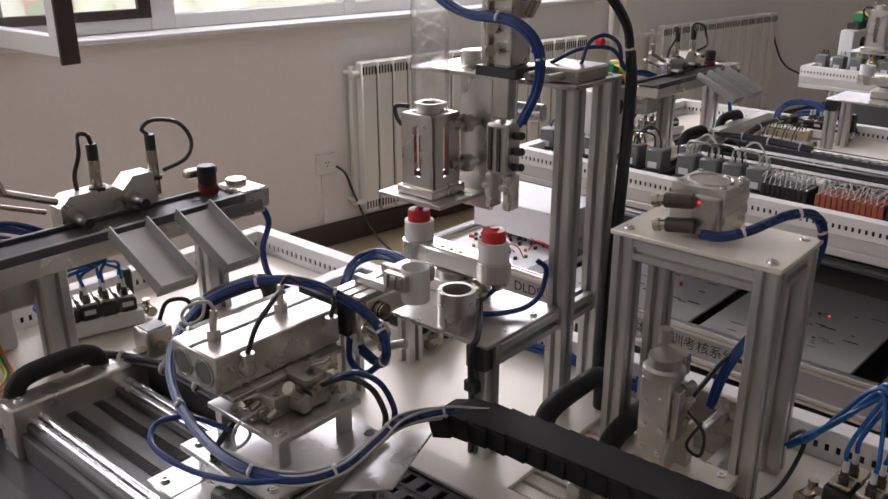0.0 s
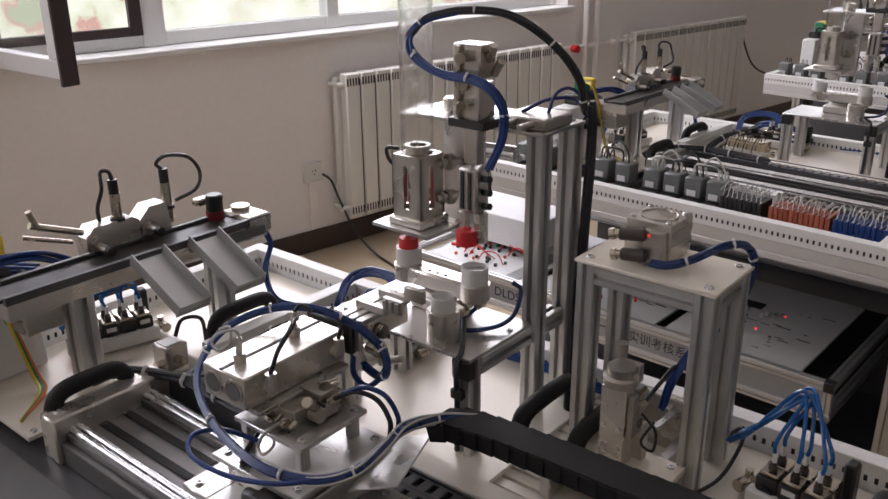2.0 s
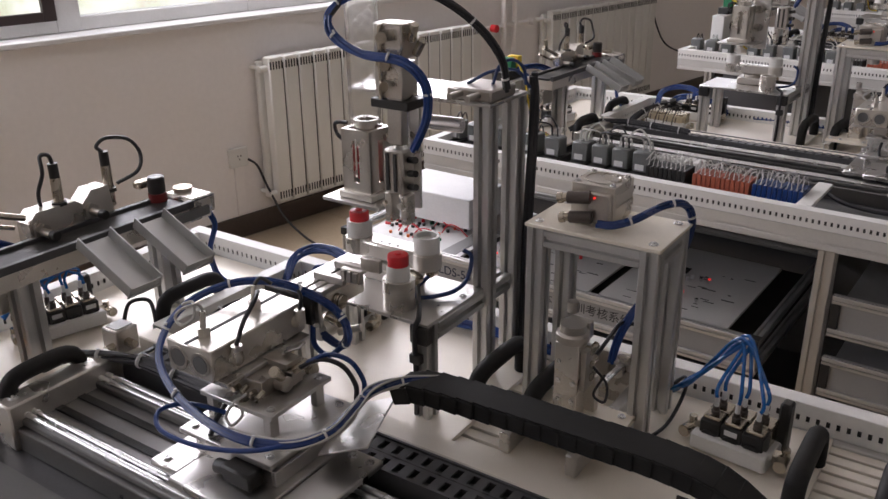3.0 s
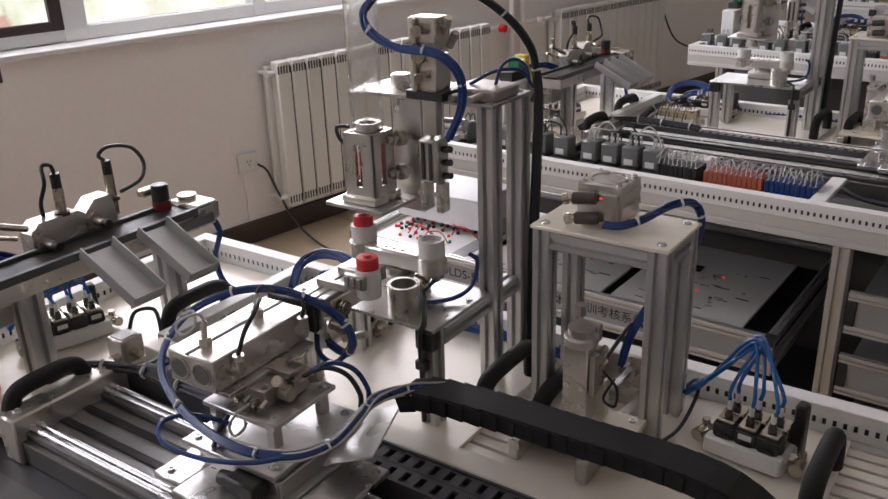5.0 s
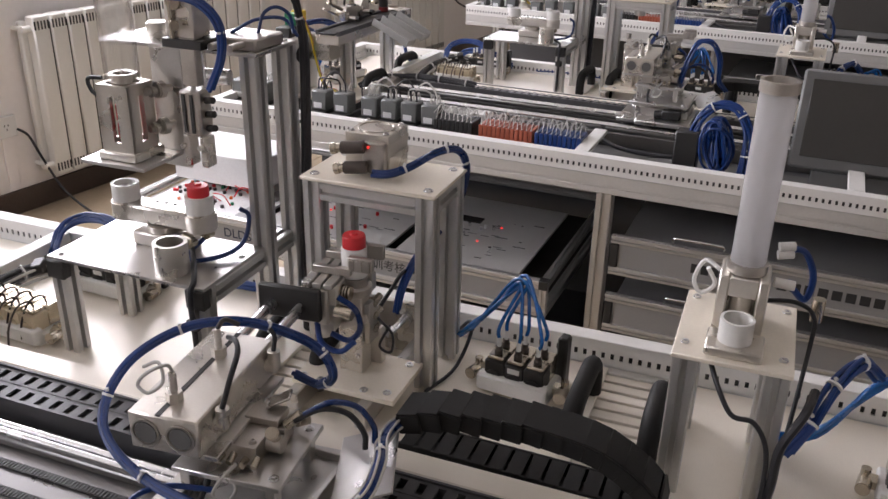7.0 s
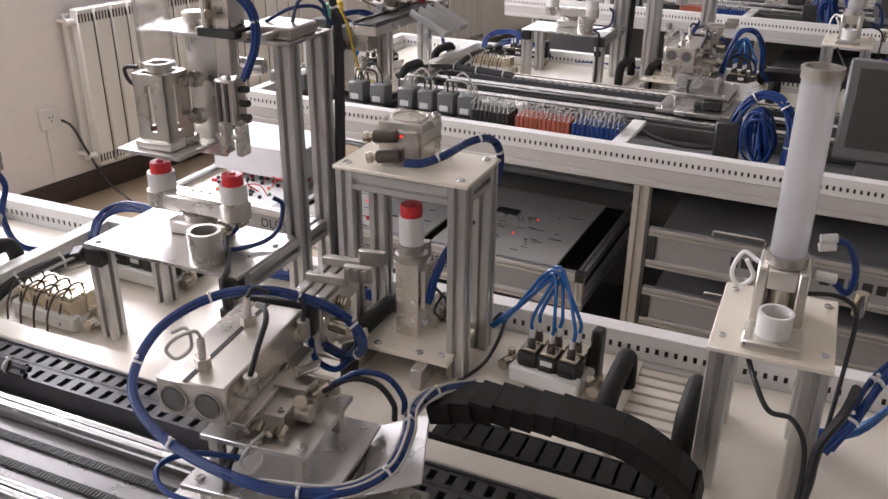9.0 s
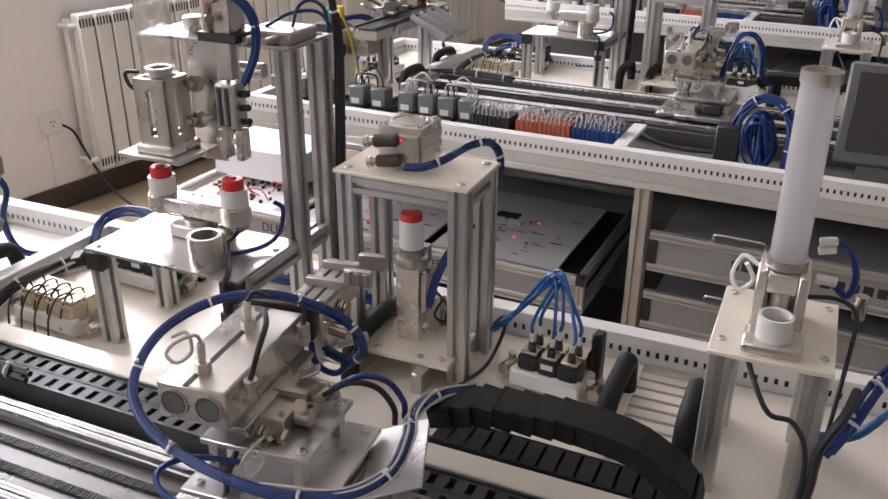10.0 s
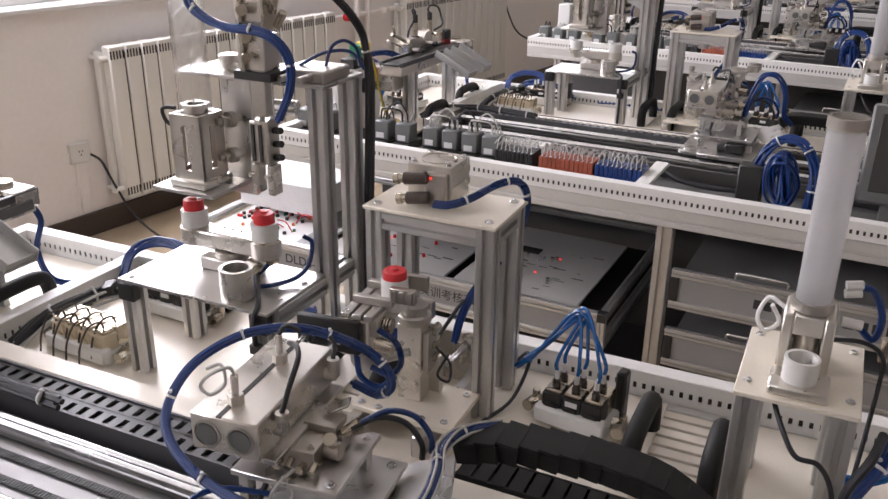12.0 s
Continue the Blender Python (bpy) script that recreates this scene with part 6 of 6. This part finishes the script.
# ---- what moves ----
def bench_pose(u, v, z, turn=0.0):
    return B[1] @ pose(u, v, z, 0, 0, turn)


def keyed(root, rows):
    """Keys a thing by (time, du, dv, dz, turn) from its resting place on the near bench."""
    b = Vector(root["base"])
    walk(root, [(t, bench_pose(b.x + du, b.y + dv, b.z + dz, a)) for t, du, dv, dz, a in rows])


def motions():
    slide = [(0, -.009), (1.0, -.009), (1.6, 0.0), (5.5, 0.0), (5.6, .018), (5.8, .092), (6.0, .178), (6.2, .252), (6.4, .310), (6.5, .321), (12, .321)]
    sway = [(0, 0.0), (1.0, 0.0), (1.6, 1.5), (5.5, 1.5), (6.5, 5.5), (12, 5.5)]
    lift = [(0, 0.0), (.25, 0.0), (.5, -.025), (.7, -.025), (.95, 0.0), (3.6, 0.0), (3.85, -.025), (4.2, -.025), (4.45, 0.0), (6.75, 0.0), (7.0, -.025), (7.25, -.025), (7.5, 0.0), (10.8, 0.0), (11.0, -.012), (11.3, -.025),
            (11.6, -.025), (11.82, 0.0), (12, 0.0)]
    both = sorted({t for t, _ in slide} | {t for t, _ in lift})

    def at(rows, t):
        return float(np.interp(t, [r[0] for r in rows], [r[1] for r in rows]))
    keyed(car_root, [(t, d, 0, 0, 0) for t, d in slide])
    foot = Vector(chain_root["base"])
    course = [(t, link_poses(d)) for t, d in slide]
    for k, link in enumerate(chain_links):
        walk(link, [(t, pose(*(c[k][0] - foot), 0, c[k][1], 0)) for t, c in course])
    keyed(lift_root, [(t, at(slide, t), 0, at(lift, t), at(sway, t)) for t in both])
    # reach of the gripper
    out = [(0, 0.0), (.1, .008), (.3, .058), (.4, .065), (.95, .065), (1.2, .012), (1.3, 0.0), (3.3, 0.0), (3.6, .065), (4.5, .065), (4.8, .040), (5.0, 0.0), (6.45, 0.0), (6.75, .10), (7.0, .112), (7.45, .112), (7.7, .03), (7.8, 0.0),
           (10.55, 0.0), (10.8, .090), (10.9, .112), (11.83, .112), (12, .050)]
    walk(reach, [(t, pose(0, d, 0)) for t, d in out])
    # pick head: forward over the receiver and back
    keyed(head_root, [(0, 0, 0, 0, 0), (1.9, 0, 0, 0, 0), (2.05, 0, -.03, 0, 0), (2.3, 0, -.08, 0, 0), (3.3, 0, -.08, 0, 0), (3.7, 0, 0, 0, 0), (12, 0, 0, 0, 0)])
    dips = [(0, 0.0), (1.1, 0.0), (1.4, -.046), (1.5, -.048), (1.72, -.048), (1.9, 0.0), (2.3, 0.0), (2.5, -.048), (2.75, -.048), (2.95, 0.0), (12, 0.0)]
    walk(plunger, [(t, pose(0, 0, d)) for t, d in dips])
    # swing arm: half a turn after the cap was taken
    keyed(arm_root, [(0, 0, 0, 0, 0), (5.95, 0, 0, 0, 0), (6.1, 0, 0, 0, -40), (6.25, 0, 0, 0, -100), (6.4, 0, 0, 0, -160), (6.5, 0, 0, 0, -180), (12, 0, 0, 0, -180)])
    # press slide and rod
    push = [(0, 0.0), (8.2, 0.0), (8.7, .077), (10.12, .077), (10.4, 0.0), (12, 0.0)]
    keyed(slide_root, [(t, 0, d, 0, 0) for t, d in push])
    keyed(rod_root, [(0, 0, 0, .013, 0), (9.0, 0, 0, .013, 0), (9.1, 0, 0, .0085, 0), (9.4, 0, 0, -.0005, 0), (10.05, 0, 0, -.0005, 0), (10.2, 0, 0, .013, 0), (12, 0, 0, .013, 0)])
    # the workpiece: carried into the receiver, capped, carried to the press, pressed, and fetched again
    up, low = .990, .965
    u1, v1, u2, v2 = 2.448, .603, 2.458, .668
    u3, v3 = 2.722, .714
    path = [(0, u1, v1, up), (.1, u1, v1 + .008, up), (.3, u2, v2 - .006, up - .003), (.5, u2, v2, low), (4.2, u2, v2, low), (4.45, u2, v2, up), (4.5, u2, v2, up), (4.8, u1, v1 + .040, up), (5.0, u1, v1, up)]
    path += [(t, u1 + .92 * d, v1, up) for t, d in slide if 5.5 <= t <= 6.4] + [(6.5, u1 + .294, v1, up), (6.75, u3 + .015, v1 + .10, up), (7.0, u3, v3, low + .001), (8.2, u3, v3, low + .001), (8.7, u3, v3 + .077, low + .001),
                                                                        (10.12, u3, v3 + .077, low + .001), (10.4, u3, v3, low + .001), (11.6, u3, v3, low + .001), (11.82, u3, v3, low + .024), (12, u3 + .003, v3 - .062, low + .024)]
    walk(piece, [(t, bench_pose(u, v, z)) for t, u, v, z in path])
    # its cap: waits in the arm's outer cup, is lifted over and pressed into the body
    cup_u, cup_v, cup_z = 2.452, .75, 1.0185
    h = .0365
    caps = [(0, cup_u, cup_v, cup_z), (1.72, cup_u, cup_v, cup_z), (1.9, cup_u, cup_v, cup_z + .048), (2.05, cup_u, cup_v - .03, cup_z + .048), (2.3, u2, v2 + .002, cup_z + .048), (2.5, u2, v2, low + h + .004), (2.75, u2, v2, low + h)]
    press = [(0, 0.0), (9.1, 0.0), (9.4, -.0065), (12, -.0065)]
    late = sorted(path + [(t, u3, v3 + .077, low + .001) for t in (9.1, 9.4)])
    caps += [(t, u, v, z + h + at(press, t)) for t, u, v, z in late if t >= 4.2]
    walk(cap_piece, [(t, bench_pose(u, v, z)) for t, u, v, z in caps])
    # cap brought round by the arm
    turn = [(0, 180), (5.95, 180), (6.1, 140), (6.25, 80), (6.4, 20), (6.5, 0), (12, 0)]
    walk(cap_right, [(t, bench_pose(2.386 + .066 * math.cos(radians(a)), .75 + .066 * math.sin(radians(a)), cup_z)) for t, a in turn])
    # caps in the magazine: the lowest drops into the free cup
    walk(cap_left, [(t, bench_pose(u, v, z)) for t, u, v, z in ((0, 2.330, .764, 1.094), (7.0, 2.330, .764, 1.094), (7.25, 2.322, .752, cup_z), (12, 2.320, .75, cup_z))])
    walk(cap_next, [(t, bench_pose(2.330, .764, z)) for t, z in ((0, 1.1215), (7.0, 1.1215), (7.25, 1.0675), (12, 1.0675))])


motions()
